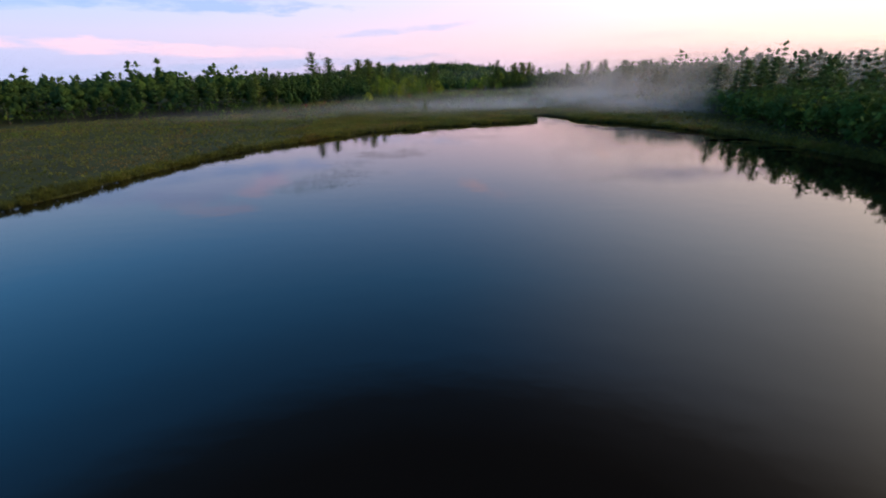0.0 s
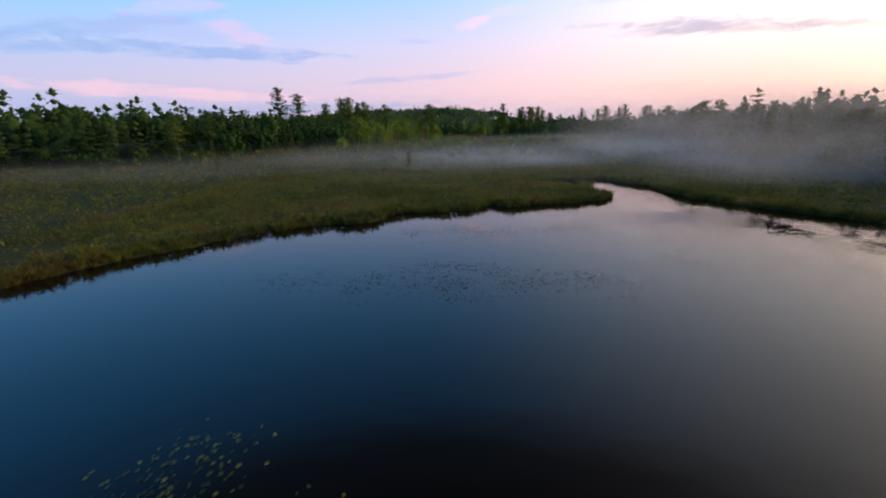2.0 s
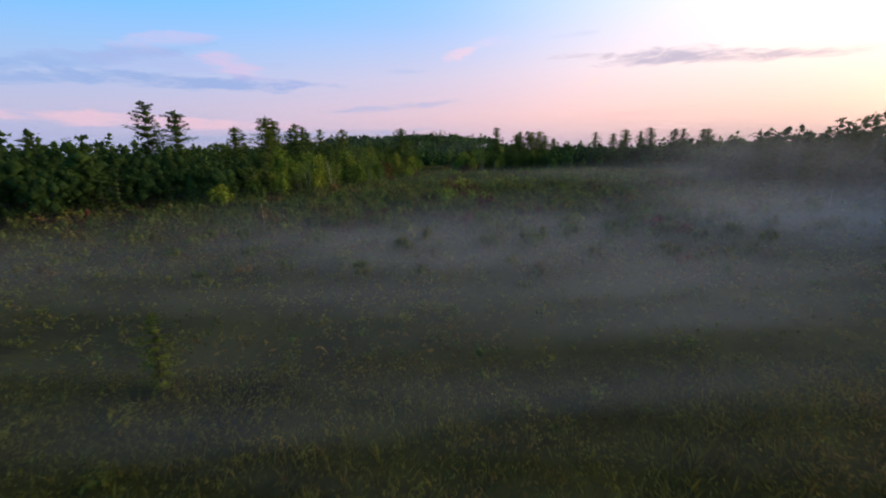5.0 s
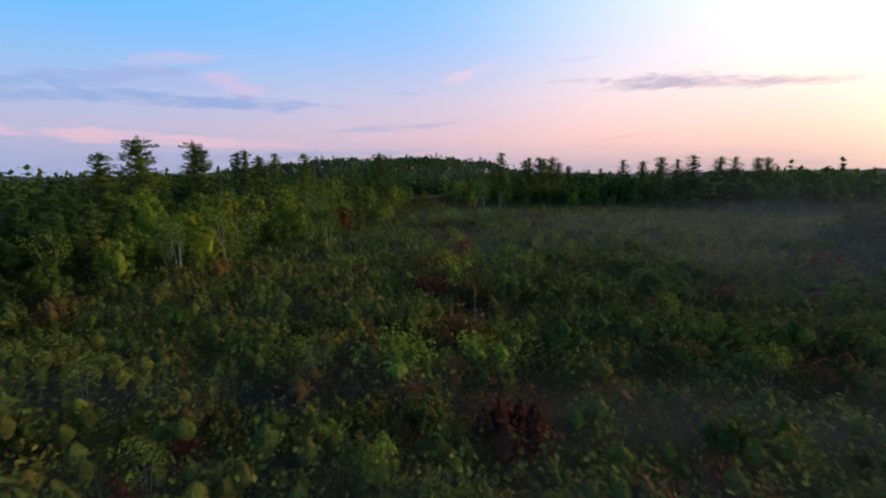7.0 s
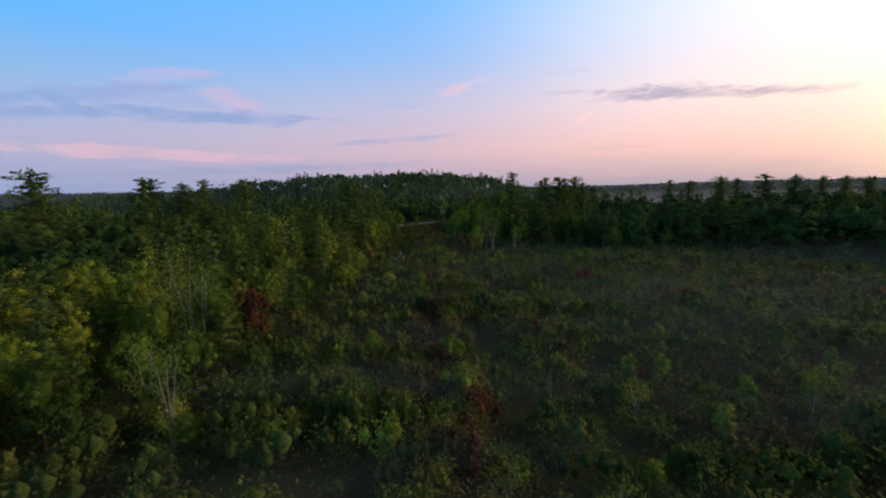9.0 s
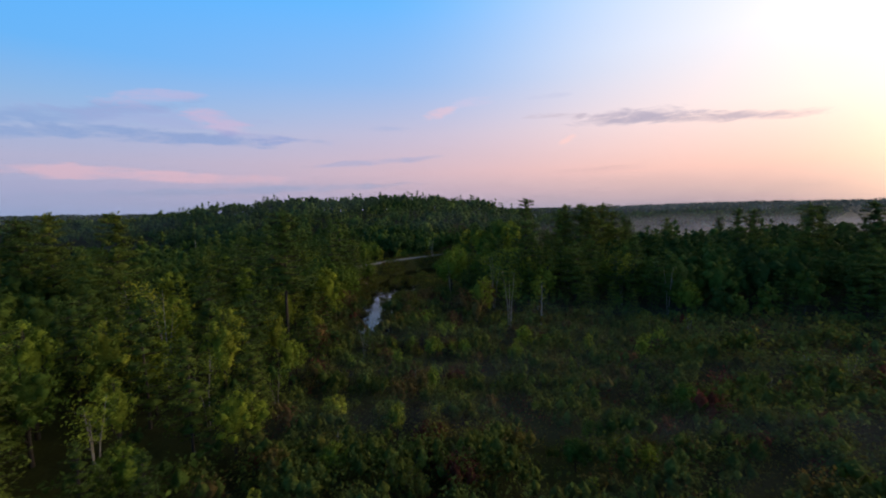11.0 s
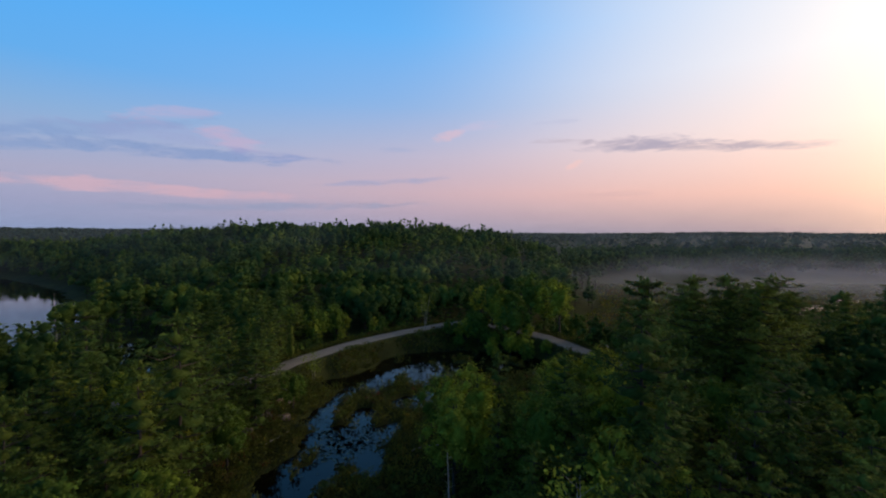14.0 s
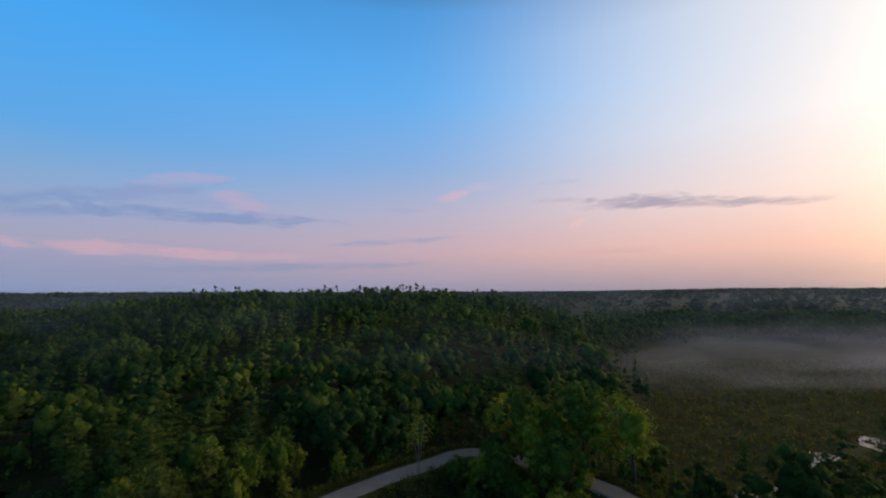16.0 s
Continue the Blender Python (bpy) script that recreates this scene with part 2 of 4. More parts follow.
GREENS = [(0.0, (0.060, 0.105, 0.022)), (0.3, (0.096, 0.150, 0.025)), (0.55, (0.140, 0.192, 0.027)), (0.8, (0.205, 0.245, 0.030)), (1.0, (0.275, 0.280, 0.034))]
PINES = [(0.0, (0.056, 0.098, 0.025)), (0.5, (0.092, 0.140, 0.028)), (1.0, (0.145, 0.180, 0.031))]
SHRUBS = [(0.0, (0.084, 0.121, 0.028)), (0.3, (0.111, 0.142, 0.029)), (0.5, (0.146, 0.168, 0.029)), (0.65, (0.126, 0.121, 0.033)), (0.8, (0.138, 0.089, 0.035)), (0.9, (0.196, 0.185, 0.029)), (1.0, (0.169, 0.054, 0.033))]
SEDGES = [(0.0, (0.088, 0.098, 0.026)), (0.4, (0.124, 0.134, 0.029)), (0.7, (0.176, 0.172, 0.031)), (1.0, (0.160, 0.118, 0.038))]
M_LEAF = leaf_material("broad_leaves", [(p, (c[0] * 1.2, c[1] * 1.22, c[2] * 1.1)) for p, c in GREENS])
M_PINE = leaf_material("pine_needles", PINES, light=0.28)
M_SHRUB = leaf_material("shrub_leaves", SHRUBS)
M_RED = leaf_material("red_autumn_leaves", [(0.0, (0.090, 0.026, 0.022)), (1.0, (0.120, 0.052, 0.026))])
M_RUST = leaf_material("rusty_leaves", [(0.0, (0.120, 0.070, 0.034)), (0.5, (0.150, 0.098, 0.036)), (1.0, (0.165, 0.130, 0.036))])
M_YELLOW = leaf_material("yellow_green_leaves", [(0.0, (0.19, 0.27, 0.034)), (1.0, (0.26, 0.29, 0.036))])
# leaf greens dimmed and blued: shade and distance set into the forest colour
FOREST_DIMMED = [(p, (c[0] * 0.70, c[1] * 0.80, c[2] * 1.05)) for p, c in GREENS]
# far ridges: the haze of distance is mixed into this blue-green colour
M_HAZED_WOODS = leaf_material("hazed_distant_canopy", [(0.0, (0.030, 0.055, 0.036)), (1.0, (0.060, 0.085, 0.045))], "tint", spread=0.2)
M_LEAF_FAR = leaf_material("broad_leaves_of_the_forest", FOREST_DIMMED, "tint", spread=0.25)
M_PINE_FAR = leaf_material("needles_of_the_forest", PINES, "tint", light=0.28, spread=0.25)
M_SHRUB_FAR = leaf_material("leaves_of_the_thicket", SHRUBS, "tint")
M_SEDGE = leaf_material("sedge_and_leatherleaf", SEDGES, "tint", light=0.45, spread=0.3)
M_BARK = rough_material("grey_brown_bark", [(0.25, (0.022, 0.018, 0.014)), (0.75, (0.085, 0.07, 0.058))], 9.0)
M_BIRCH = rough_material("pale_birch_bark", [(0.36, (0.07, 0.06, 0.05)), (0.48, (0.24, 0.22, 0.19)), (0.8, (0.38, 0.35, 0.31))], 3.0, rough=0.75, bump=0.2)
M_DEAD = rough_material("bleached_dead_wood", [(0.3, (0.16, 0.14, 0.12)), (0.8, (0.38, 0.35, 0.32))], 7.0)
M_GROUND = rough_material("peat_moss_and_litter", [(0.30, (0.018, 0.018, 0.009)), (0.48, (0.034, 0.040, 0.014)), (0.62, (0.050, 0.058, 0.018)), (0.75, (0.055, 0.048, 0.020))], 3.2, bump=1.0, scale2=0.16, spec=0.05)
M_ROAD = rough_material("pale_gravel", [(0.25, (0.13, 0.12, 0.105)), (0.75, (0.27, 0.245, 0.22))], 14.0, scale2=0.35)
M_STONE = rough_material("pink_grey_granite", [(0.25, (0.13, 0.095, 0.08)), (0.75, (0.34, 0.26, 0.23))], 5.0, rough=0.8)
M_WATER = water_material()


def pad_material():
    """Wet floating leaves: a dull green skin under a gloss that mirrors the sky as the water does."""
    m, N, L = material("lily_pads")
    a = N.new("ShaderNodeAttribute")
    a.attribute_name = "tint"
    p, out = N.new("ShaderNodeBsdfPrincipled"), N.new("ShaderNodeOutputMaterial")
    col = color_ramp(N, L, a.outputs["Fac"], [(0.0, (0.008, 0.012, 0.008)), (0.5, (0.024, 0.034, 0.014)), (0.8, (0.065, 0.085, 0.018)), (0.95, (0.11, 0.12, 0.02)), (1.0, (0.24, 0.12, 0.015))])
    L.new(col, p.inputs["Base Color"])
    p.inputs["Roughness"].default_value = 0.05
    p.inputs["IOR"].default_value = 1.333
    p.inputs["Specular IOR Level"].default_value = 0.27
    L.new(p.outputs[0], out.inputs[0])
    return m


M_PAD = pad_material()


# ---- plan ----
rng = np.random.default_rng(7)
POND = [(-28, 21), (-27, 36), (-25, 46), (-21.5, 53), (-18.2, 59.2), (-14.6, 63.9), (-11, 67.9), (-7, 69.2), (-5.4, 70.4), (-5.5, 72), (-3.5, 73.2), (-1, 73.2), (2, 74.5), (3.6, 76.8), (4.7, 75.6), (7, 76.6), (10.7, 77.6), (14.6, 79.3), (16.0, 81.2), (14.6, 84.2),
        (15.4, 86.4), (14.6, 88.2), (12.9, 88.2), (13.4, 89.5), (12.2, 90.6), (11.0, 91.0), (8.8, 92.5), (7.0, 93.4), (9, 94.0), (11.8, 94.2), (12.6, 94.4), (13.5, 96.1), (14.6, 96.2), (15.2, 95.0), (16.6, 94.8), (17.3, 95.5), (18.2, 97.4), (19.8, 97.2), (20.6, 95.4), (21.3, 91.7), (23, 88), (22.6, 84), (23, 79), (25.5, 74.5), (30, 67), (33.5, 56), (34.5, 42), (33.5, 28), (33, 10), (34, -30), (20, -90), (-30, -95), (-40, -40), (-32, 0)]
POOL = [(-7.5, 277), (-8.5, 285), (-9, 296), (-10, 304), (-11, 313), (-10.5, 320), (-13, 328), (-15, 335), (-13, 340), (-8, 341), (-4, 347), (-2, 354), (5, 357), (14, 358), (20, 357), (27, 357), (31, 349), (27, 344), (20, 341), (12, 337), (9, 332), (5, 327), (2, 318), (2, 311), (4, 301), (1, 296), (-2.5, 290), (-2.5, 284), (-1.5, 276)]
CREEK = [(-5, 276), (-6, 290), (-7, 302), (-8.5, 312), (-6, 319), (-8, 328), (-6, 336), (2, 348), (9, 353), (18, 352), (27, 352)]
BACK_POND = [(-30, 341), (-36, 337), (-48, 341), (-62, 349), (-68, 360), (-58, 367), (-46, 357), (-36, 350)]
LAKE = [(-80, 354), (-95, 395), (-150, 450), (-230, 505), (-330, 480), (-300, 400), (-150, 335), (-100, 344)]
MARSH_CREEK = [(46, 361), (52, 362), (67, 367), (73, 375), (85, 380), (91, 382), (104, 391), (114, 394), (135, 410), (150, 419), (200, 440)]
ROAD = [(-75, 300), (-50, 312), (-34, 320), (-24, 327.5), (-19, 331.5), (-15.5, 340), (-7.5, 352), (0, 360), (6, 365), (11.5, 369.8), (15, 370.3), (19, 368), (25, 363), (30, 357.5), (33, 351.5), (36, 344), (43, 333), (56, 324), (80, 318)]
OPEN = [(-135, -150), (-132, 60), (-112, 110), (-86, 124), (-70, 120), (-60, 133), (-50, 148), (-42, 165), (-31, 163), (-28, 180), (-22, 189), (-17, 203), (-13, 211), (-12, 232), (-8, 252), (-10, 275), (-13, 300), (-16, 318),
        (-22, 324), (-20, 342), (-11, 358), (2, 367), (12, 376), (17, 376), (32, 366), (38, 345), (41, 335), (32, 323), (17, 317), (11, 308), (7, 290), (20, 286), (42, 279), (59, 271), (79, 264), (100, 246), (108, 235), (90, 214), (63, 207), (52, 165), (45, 135), (47, 108), (50, 88), (41.5, 60), (37.5, 42), (36, 28), (36, 10), (38, -60), (30, -150)]
MARSH = [(42, 360), (40, 380), (62, 405), (74, 445), (104, 505), (165, 520), (240, 505), (290, 450), (230, 400), (150, 383), (100, 363), (70, 350)]


ISLETS = [(15.6, 90.0, 0.5)]


def poly_distance(px, py, pts, closed=True):
    """Distance to a closed outline (negative inside) or to an open line, for arrays of points."""
    px, py = np.asarray(px, float), np.asarray(py, float)
    best = np.full(px.shape, 1e18)
    inside = np.zeros(px.shape, bool)
    n = len(pts)
    for k in range(n if closed else n - 1):
        (x0, y0), (x1, y1) = pts[k], pts[(k + 1) % n]
        dx, dy = x1 - x0, y1 - y0
        t = np.clip(((px - x0) * dx + (py - y0) * dy) / (dx * dx + dy * dy), 0, 1)
        best = np.minimum(best, (px - x0 - t * dx) ** 2 + (py - y0 - t * dy) ** 2)
        if closed and dy:
            inside ^= ((y0 > py) != (y1 > py)) & (px < x0 + dx * (py - y0) / dy)
    d = np.sqrt(best)
    return np.where(inside, -d, d) if closed else d


def lattice(ix, iy, seed):
    h = (ix * 374761393 + iy * 668265263 + seed * 1442695041) & 0x7FFFFFFF
    h = ((h ^ (h >> 13)) * 1274126177) & 0x7FFFFFFF
    return ((h ^ (h >> 16)) & 0xFFFF) / 65535.0


def value_noise(x, y, seed=1, octaves=3):
    x, y = np.asarray(x, float), np.asarray(y, float)
    total, amp, norm = np.zeros(x.shape), 1.0, 0.0
    for o in range(octaves):
        fx, fy = np.floor(x), np.floor(y)
        ix, iy, u, v = fx.astype(np.int64), fy.astype(np.int64), x - fx, y - fy
        u, v = u * u * (3 - 2 * u), v * v * (3 - 2 * v)
        a, b, c, d = lattice(ix, iy, seed + o), lattice(ix + 1, iy, seed + o), lattice(ix, iy + 1, seed + o), lattice(ix + 1, iy + 1, seed + o)
        total += amp * ((a * (1 - u) + b * u) * (1 - v) + (c * (1 - u) + d * u) * v)
        norm += amp
        amp *= 0.5
        x, y = x * 2.03 + 17.1, y * 2.03 + 9.7
    return total / norm


def smooth(t):
    t = np.clip(t, 0, 1)
    return t * t * (3 - 2 * t)


def water_distance(x, y):
    wob = (value_noise(np.asarray(x) * 0.55, np.asarray(y) * 0.55, 3, 3) - 0.5) * 2.4
    d = poly_distance(x, y, POND)
    pool = poly_distance(x, y, POOL)
    tuss = (value_noise(np.asarray(x) * 0.42, np.asarray(y) * 0.34, 11, 3) - 0.535) * 20
    tuss = np.minimum(tuss - 3.0 * smooth((np.asarray(y) - 338) / 8), poly_distance(x, y, CREEK, False) - 0.9)
    pool = np.where(pool < 0, np.maximum(pool, np.minimum(tuss, 1.2)), pool)
    d = np.minimum(d, pool)
    d = np.minimum(d, poly_distance(x, y, MARSH_CREEK, False) - 0.5 - 1.5 * value_noise(np.asarray(x) * 0.08, np.asarray(y) * 0.08, 5, 1))
    d = np.minimum(d, poly_distance(x, y, LAKE))
    d = np.minimum(d, poly_distance(x, y, BACK_POND))
    d = np.minimum(d, np.hypot(np.asarray(x) - 6, (np.asarray(y) - 281) * 1.1) - 2.4)
    for ix, iy, ir in ISLETS:
        d = np.maximum(d, ir - np.hypot(np.asarray(x) - ix, np.asarray(y) - iy))
    return d + wob * 0.55


def forest_depth(x, y):
    """How far a place lies inside the woods: negative on bog, marsh, water and road."""
    d = np.minimum(poly_distance(x, y, OPEN), poly_distance(x, y, MARSH))
    d = np.minimum(d, poly_distance(x, y, ROAD, False) - 3.6)
    d = np.minimum(d, poly_distance(x, y, LAKE) - 3)
    d = np.minimum(d, poly_distance(x, y, BACK_POND) - 2)
    return d


def height(x, y):
    x, y = np.asarray(x, float), np.asarray(y, float)
    sw = water_distance(x, y)
    z = 0.34 * smooth(sw / 0.9) - 0.7 * smooth(-sw / 1.5)
    z = z + np.where(sw > 0.5, (value_noise(x * 0.45, y * 0.45, 21, 3) - 0.5) * 0.55, 0)
    fd = np.maximum(np.minimum(poly_distance(x, y, OPEN), np.minimum(poly_distance(x, y, MARSH), sw)), 0)
    z = z + np.minimum(fd * 0.045, 2.6) + smooth(fd / 30) * (value_noise(x * 0.02, y * 0.02, 31, 2) - 0.3) * 2.0
    sx = np.where(x < -25, 250.0, 125.0)
    z = z + 17.0 * np.exp(-((x + 25) / sx) ** 2 - ((y - 515) / 92) ** 2) * smooth(fd / 60)
    r = np.hypot(x, y - 150)
    far = smooth((r - 650) / 900)
    z = z + far * (1 + 13 * smooth((-x - 250) / 900) + 5 * smooth((x - 700) / 900) + 12 * (value_noise(x * 0.0016, y * 0.0016, 41, 3) - 0.4))
    rd = poly_distance(x, y, ROAD, False)
    k = np.maximum(1 - smooth((rd - 2.2) / 1.8), (1 - smooth((rd - 2.2) / 5.5)) * smooth(sw / 2.5))
    return z * (1 - k) + np.maximum(z, 3.4) * k


# ---- mesh tools ----
def mesh_from(name, V, Q, mats, index=None, tint=None, smooth_faces=False):
    """A mesh of quads from arrays; index: the material of each face; tint: a value for each vertex."""
    V, Q = np.asarray(V, np.float32), np.asarray(Q, np.int32)
    me = bpy.data.meshes.new(name)
    me.vertices.add(len(V))
    me.vertices.foreach_set("co", V.ravel())
    me.loops.add(Q.size)
    me.loops.foreach_set("vertex_index", Q.ravel())
    me.polygons.add(len(Q))
    me.polygons.foreach_set("loop_start", np.arange(0, Q.size, 4, dtype=np.int32))
    if index is not None:
        me.polygons.foreach_set("material_index", np.asarray(index, np.int32))
    if smooth_faces:
        me.polygons.foreach_set("use_smooth", np.ones(len(Q), bool))
    for m in mats:
        me.materials.append(m)
    if tint is not None:
        a = me.attributes.new("tint", "FLOAT", "POINT")
        a.data.foreach_set("value", np.asarray(tint, np.float32))
    me.update(calc_edges=True)
    return me


def join(parts):
    """Joins (V, Q) pairs."""
    vs, qs, n = [], [], 0
    for v, q in parts:
        vs.append(v)
        qs.append(q + n)
        n += len(v)
    return np.concatenate(vs), np.concatenate(qs)


def tube(points, radii, sides=6):
    points = np.asarray(points, float)
    rings = []
    for k, p in enumerate(points):
        d = points[min(k + 1, len(points) - 1)] - points[max(k - 1, 0)]
        d = d / (np.linalg.norm(d) + 1e-9)
        a = np.cross(d, (0.31, 0.95, 0.05))
        a /= np.linalg.norm(a) + 1e-9
        b = np.cross(d, a)
        t = np.arange(sides) * 2 * np.pi / sides
        rings.append(p + radii[k] * (np.cos(t)[:, None] * a + np.sin(t)[:, None] * b))
    V = np.concatenate(rings)
    Q = []
    for k in range(len(points) - 1):
        for s in range(sides):
            u = (s + 1) % sides
            Q.append((k * sides + s, k * sides + u, (k + 1) * sides + u, (k + 1) * sides + s))
    return V, np.array(Q)


def leaves(C, size, r, flat=0.5, along=None, narrow=0.6, facing=None):
    """Kite-shaped leaf sprays round the centres C; flat: how level they lie; along: the way they point; facing: the way their faces turn."""
    n = len(C)
    if facing is None:
        nrm = r.normal(size=(n, 3))
        nrm[:, 2] = np.abs(nrm[:, 2]) + flat * 2
    else:
        nrm = facing + r.normal(size=(n, 3)) * 0.45
        nrm[:, 2] += flat
    nrm /= np.linalg.norm(nrm, axis=1)[:, None] + 1e-9
    u = r.normal(size=(n, 3)) if along is None else along + r.normal(size=(n, 3)) * 0.35
    u -= nrm * (u * nrm).sum(1)[:, None]
    u /= np.linalg.norm(u, axis=1)[:, None] + 1e-9
    v = np.cross(nrm, u)
    s = (size * r.uniform(0.6, 1.35, n))[:, None]
    w = narrow * r.uniform(0.75, 1.25, n)[:, None]
    droop = nrm * s * 0.25
    V = np.stack([C - u * s, C + v * s * w - droop * 0.2, C + u * s - droop, C - v * s * w - droop * 0.2], 1).reshape(-1, 3)
    return V, np.arange(4 * n).reshape(-1, 4)


def blob(c, rad, r, rings=3, seg=6):
    """A lumpy closed mass of inner foliage."""
    V, Q = [], []
    for k in range(rings + 1):
        ph = math.pi * (0.06 + 0.88 * k / rings)
        for j in range(seg):
            th = 2 * math.pi * (j + 0.5 * (k % 2)) / seg
            q = r.uniform(0.72, 1.15)
            V.append((c[0] + rad[0] * q * math.sin(ph) * math.cos(th), c[1] + rad[1] * q * math.sin(ph) * math.sin(th), c[2] + rad[2] * q * math.cos(ph)))
    for k in range(rings):
        for j in range(seg):
            u = (j + 1) % seg
            Q.append((k * seg + j, (k + 1) * seg + j, (k + 1) * seg + u, k * seg + u))
    for k in (0, rings):
        for j in range(0, seg - 2, 2):
            Q.append((k * seg, k * seg + j + 1, k * seg + j + 2, k * seg + (j + 3) % seg))
    return np.array(V), np.array(Q)


# ---- plants, each as (wood, foliage) about its own foot ----
def broadleaf(seed, H, R, n, size, base=0.24, core=0.6, rings=2, lob=30):
    """A rounded, uneven crown of leafy boughs on a forked trunk."""
    r = np.random.default_rng(seed)
    wood, C, F, mass, lobes = [], [], [], [], []
    lean = r.normal(size=2) * 0.035 * H
    stem = np.array([(lean[0] * t * t, lean[1] * t * t, H * t) for t in (0, 0.2, 0.45, 0.7, 0.86)])
    wood.append(tube(stem, H * 0.015 * np.array([1.35, 1.0, 0.8, 0.5, 0.2]), 6))
    mid, half = H * (base + 0.95) / 2, H * (0.95 - base) / 2
    axis = np.array([lean[0] * 0.5, lean[1] * 0.5, mid])
    skew = r.normal(size=3) * (0.12, 0.12, 0.06)
    for k in range(lob):
        a, c = k * 2.4 + r.uniform(-0.5, 0.5), 1.0 - 1.78 * (k + 0.5) / lob
        w = math.sqrt(max(0.0, 1 - c * c)) * r.uniform(0.55, 0.98)
        w *= 1.0 - 0.25 * max(0.0, c)
        q = R * r.uniform(0.24, 0.42) * (24 / lob) ** 0.33 * (0.82 if c > 0.6 else 1.0)
        p = axis + np.array([math.cos(a) * w * R, math.sin(a) * w * R, c * (half - q * 0.5) * r.uniform(0.82, 1.05)]) + skew * R
        lobes.append((p, q))
        if k % 3 == 0:
            s0 = np.array([lean[0] * 0.3, lean[1] * 0.3, max(H * 0.22, p[2] - H * 0.2)])
            wood.append(tube([s0, (s0 + p) / 2 + (0, 0, 0.03 * H), p], H * 0.006 * np.array([1, 0.7, 0.25]), 4))
    wts = np.array([q * q for p, q in lobes])
    per = np.maximum(2, (n * wts / wts.sum()).astype(int))
    for (p, q), m in zip(lobes, per):
        d = r.normal(size=(m, 3))
        d[:, 2] += 0.45
        d /= np.linalg.norm(d, axis=1)[:, None]
        C.append(p + d * q * r.uniform(0.62, 1.22, m)[:, None] * (1, 1, 0.8))
        F.append(d)
        if core > 0:
            mass.append(blob(p, (q * core, q * core, q * core * 0.75), r, rings, 5))
    if core > 0:
        mass.append(blob(axis, (R * 0.48, R * 0.48, half * 0.62), r, 3, 6))
    return join(wood), join([leaves(np.concatenate(C), size, r, 0.25, None, 0.6, np.concatenate(F))] + mass)


def pine(seed, H, n_tuft, size, base=0.3, spread=0.2, limbs=4, core=True, tiers=1.1):
    """White pine: bare lower trunk, long level limbs in whorls, each with a flat feathery plume; ragged outline."""
    r = np.random.default_rng(seed)
    wood, C, A, F, mass = [tube([(0, 0, 0), (0, 0, H * 0.35), (0.01 * H, 0, H * 0.7), (0, 0.01 * H, H * 0.98)], H * 0.0095 * np.array([1.3, 0.95, 0.55, 0.08]), 6)], [], [], [], []
    whorls = max(9, int(H * tiers))
    for k in range(whorls):
        t = base + (0.955 - base) * (k + r.uniform(-0.25, 0.25) * (0 < k < whorls - 1)) / (whorls - 1)
        reach = H * spread * (1.0 - ((t - base) / (1.05 - base)) ** 2.2) * (0.66 + 0.34 * min(1, (t - base) * 5)) + 0.045 * H
        reach *= r.uniform(0.78, 1.15)
        for b in range(limbs):
            if r.random() < 0.13:
                continue
            a = b * 6.283 / limbs + k * 0.9 + r.uniform(-0.5, 0.5)
            q = reach * r.uniform(0.55, 1.3)
            d = np.array([math.cos(a), math.sin(a), 0])
            s = np.array([0, 0, H * t + r.uniform(-0.01, 0.01) * H])
            e = s + d * q + (0, 0, q * r.uniform(0.06, 0.30))
            if q > 0.07 * H:
                wood.append(tube([s, s + d * q * 0.5, e], H * 0.004 * np.array([1, 0.7, 0.25]), 3))
            m = max(3, int(n_tuft * (0.35 + q / (H * spread))))
            f = r.uniform(0.22, 1.06, m) ** 0.75
            side = np.array([-d[1], d[0], 0])
            off = r.normal(size=m) * q * 0.24 * (1.3 - f)
            up = r.uniform(-0.05, 0.10, m) * q + 0.10 * np.abs(off)
            C.append(s + (e - s) * f[:, None] + side * off[:, None] + np.array([0, 0, 1]) * up[:, None])
            A.append(d + (0, 0, 0.25) + side * (np.sign(off) * 0.6)[:, None] + r.normal(size=(m, 3)) * 0.25)
            F.append(np.repeat(np.array([[d[0] * 0.35, d[1] * 0.35, 1.0]]), m, 0))
    if core:
        for z in np.linspace(base + 0.05, 0.88, 8):
            w = H * spread * (1.0 - ((z - base) / (1.05 - base)) ** 2.2) * 0.46 + 0.014 * H
            mass.append(blob((r.normal() * 0.25 * w, r.normal() * 0.25 * w, H * z), (w, w, H * 0.030), r, 2, 6))
    m = n_tuft * 2
    C.append(np.array([0, 0, H * 0.955]) + r.normal(size=(m, 3)) * H * (0.014, 0.014, 0.024))
    A.append(np.repeat(np.array([[0, 0, 1.0]]), m, 0))
    F.append(r.normal(size=(m, 3)) * (1, 1, 0.2))
    return join(wood), join([leaves(np.concatenate(C), size, r, 0.1, np.concatenate(A), 0.42, np.concatenate(F))] + mass)


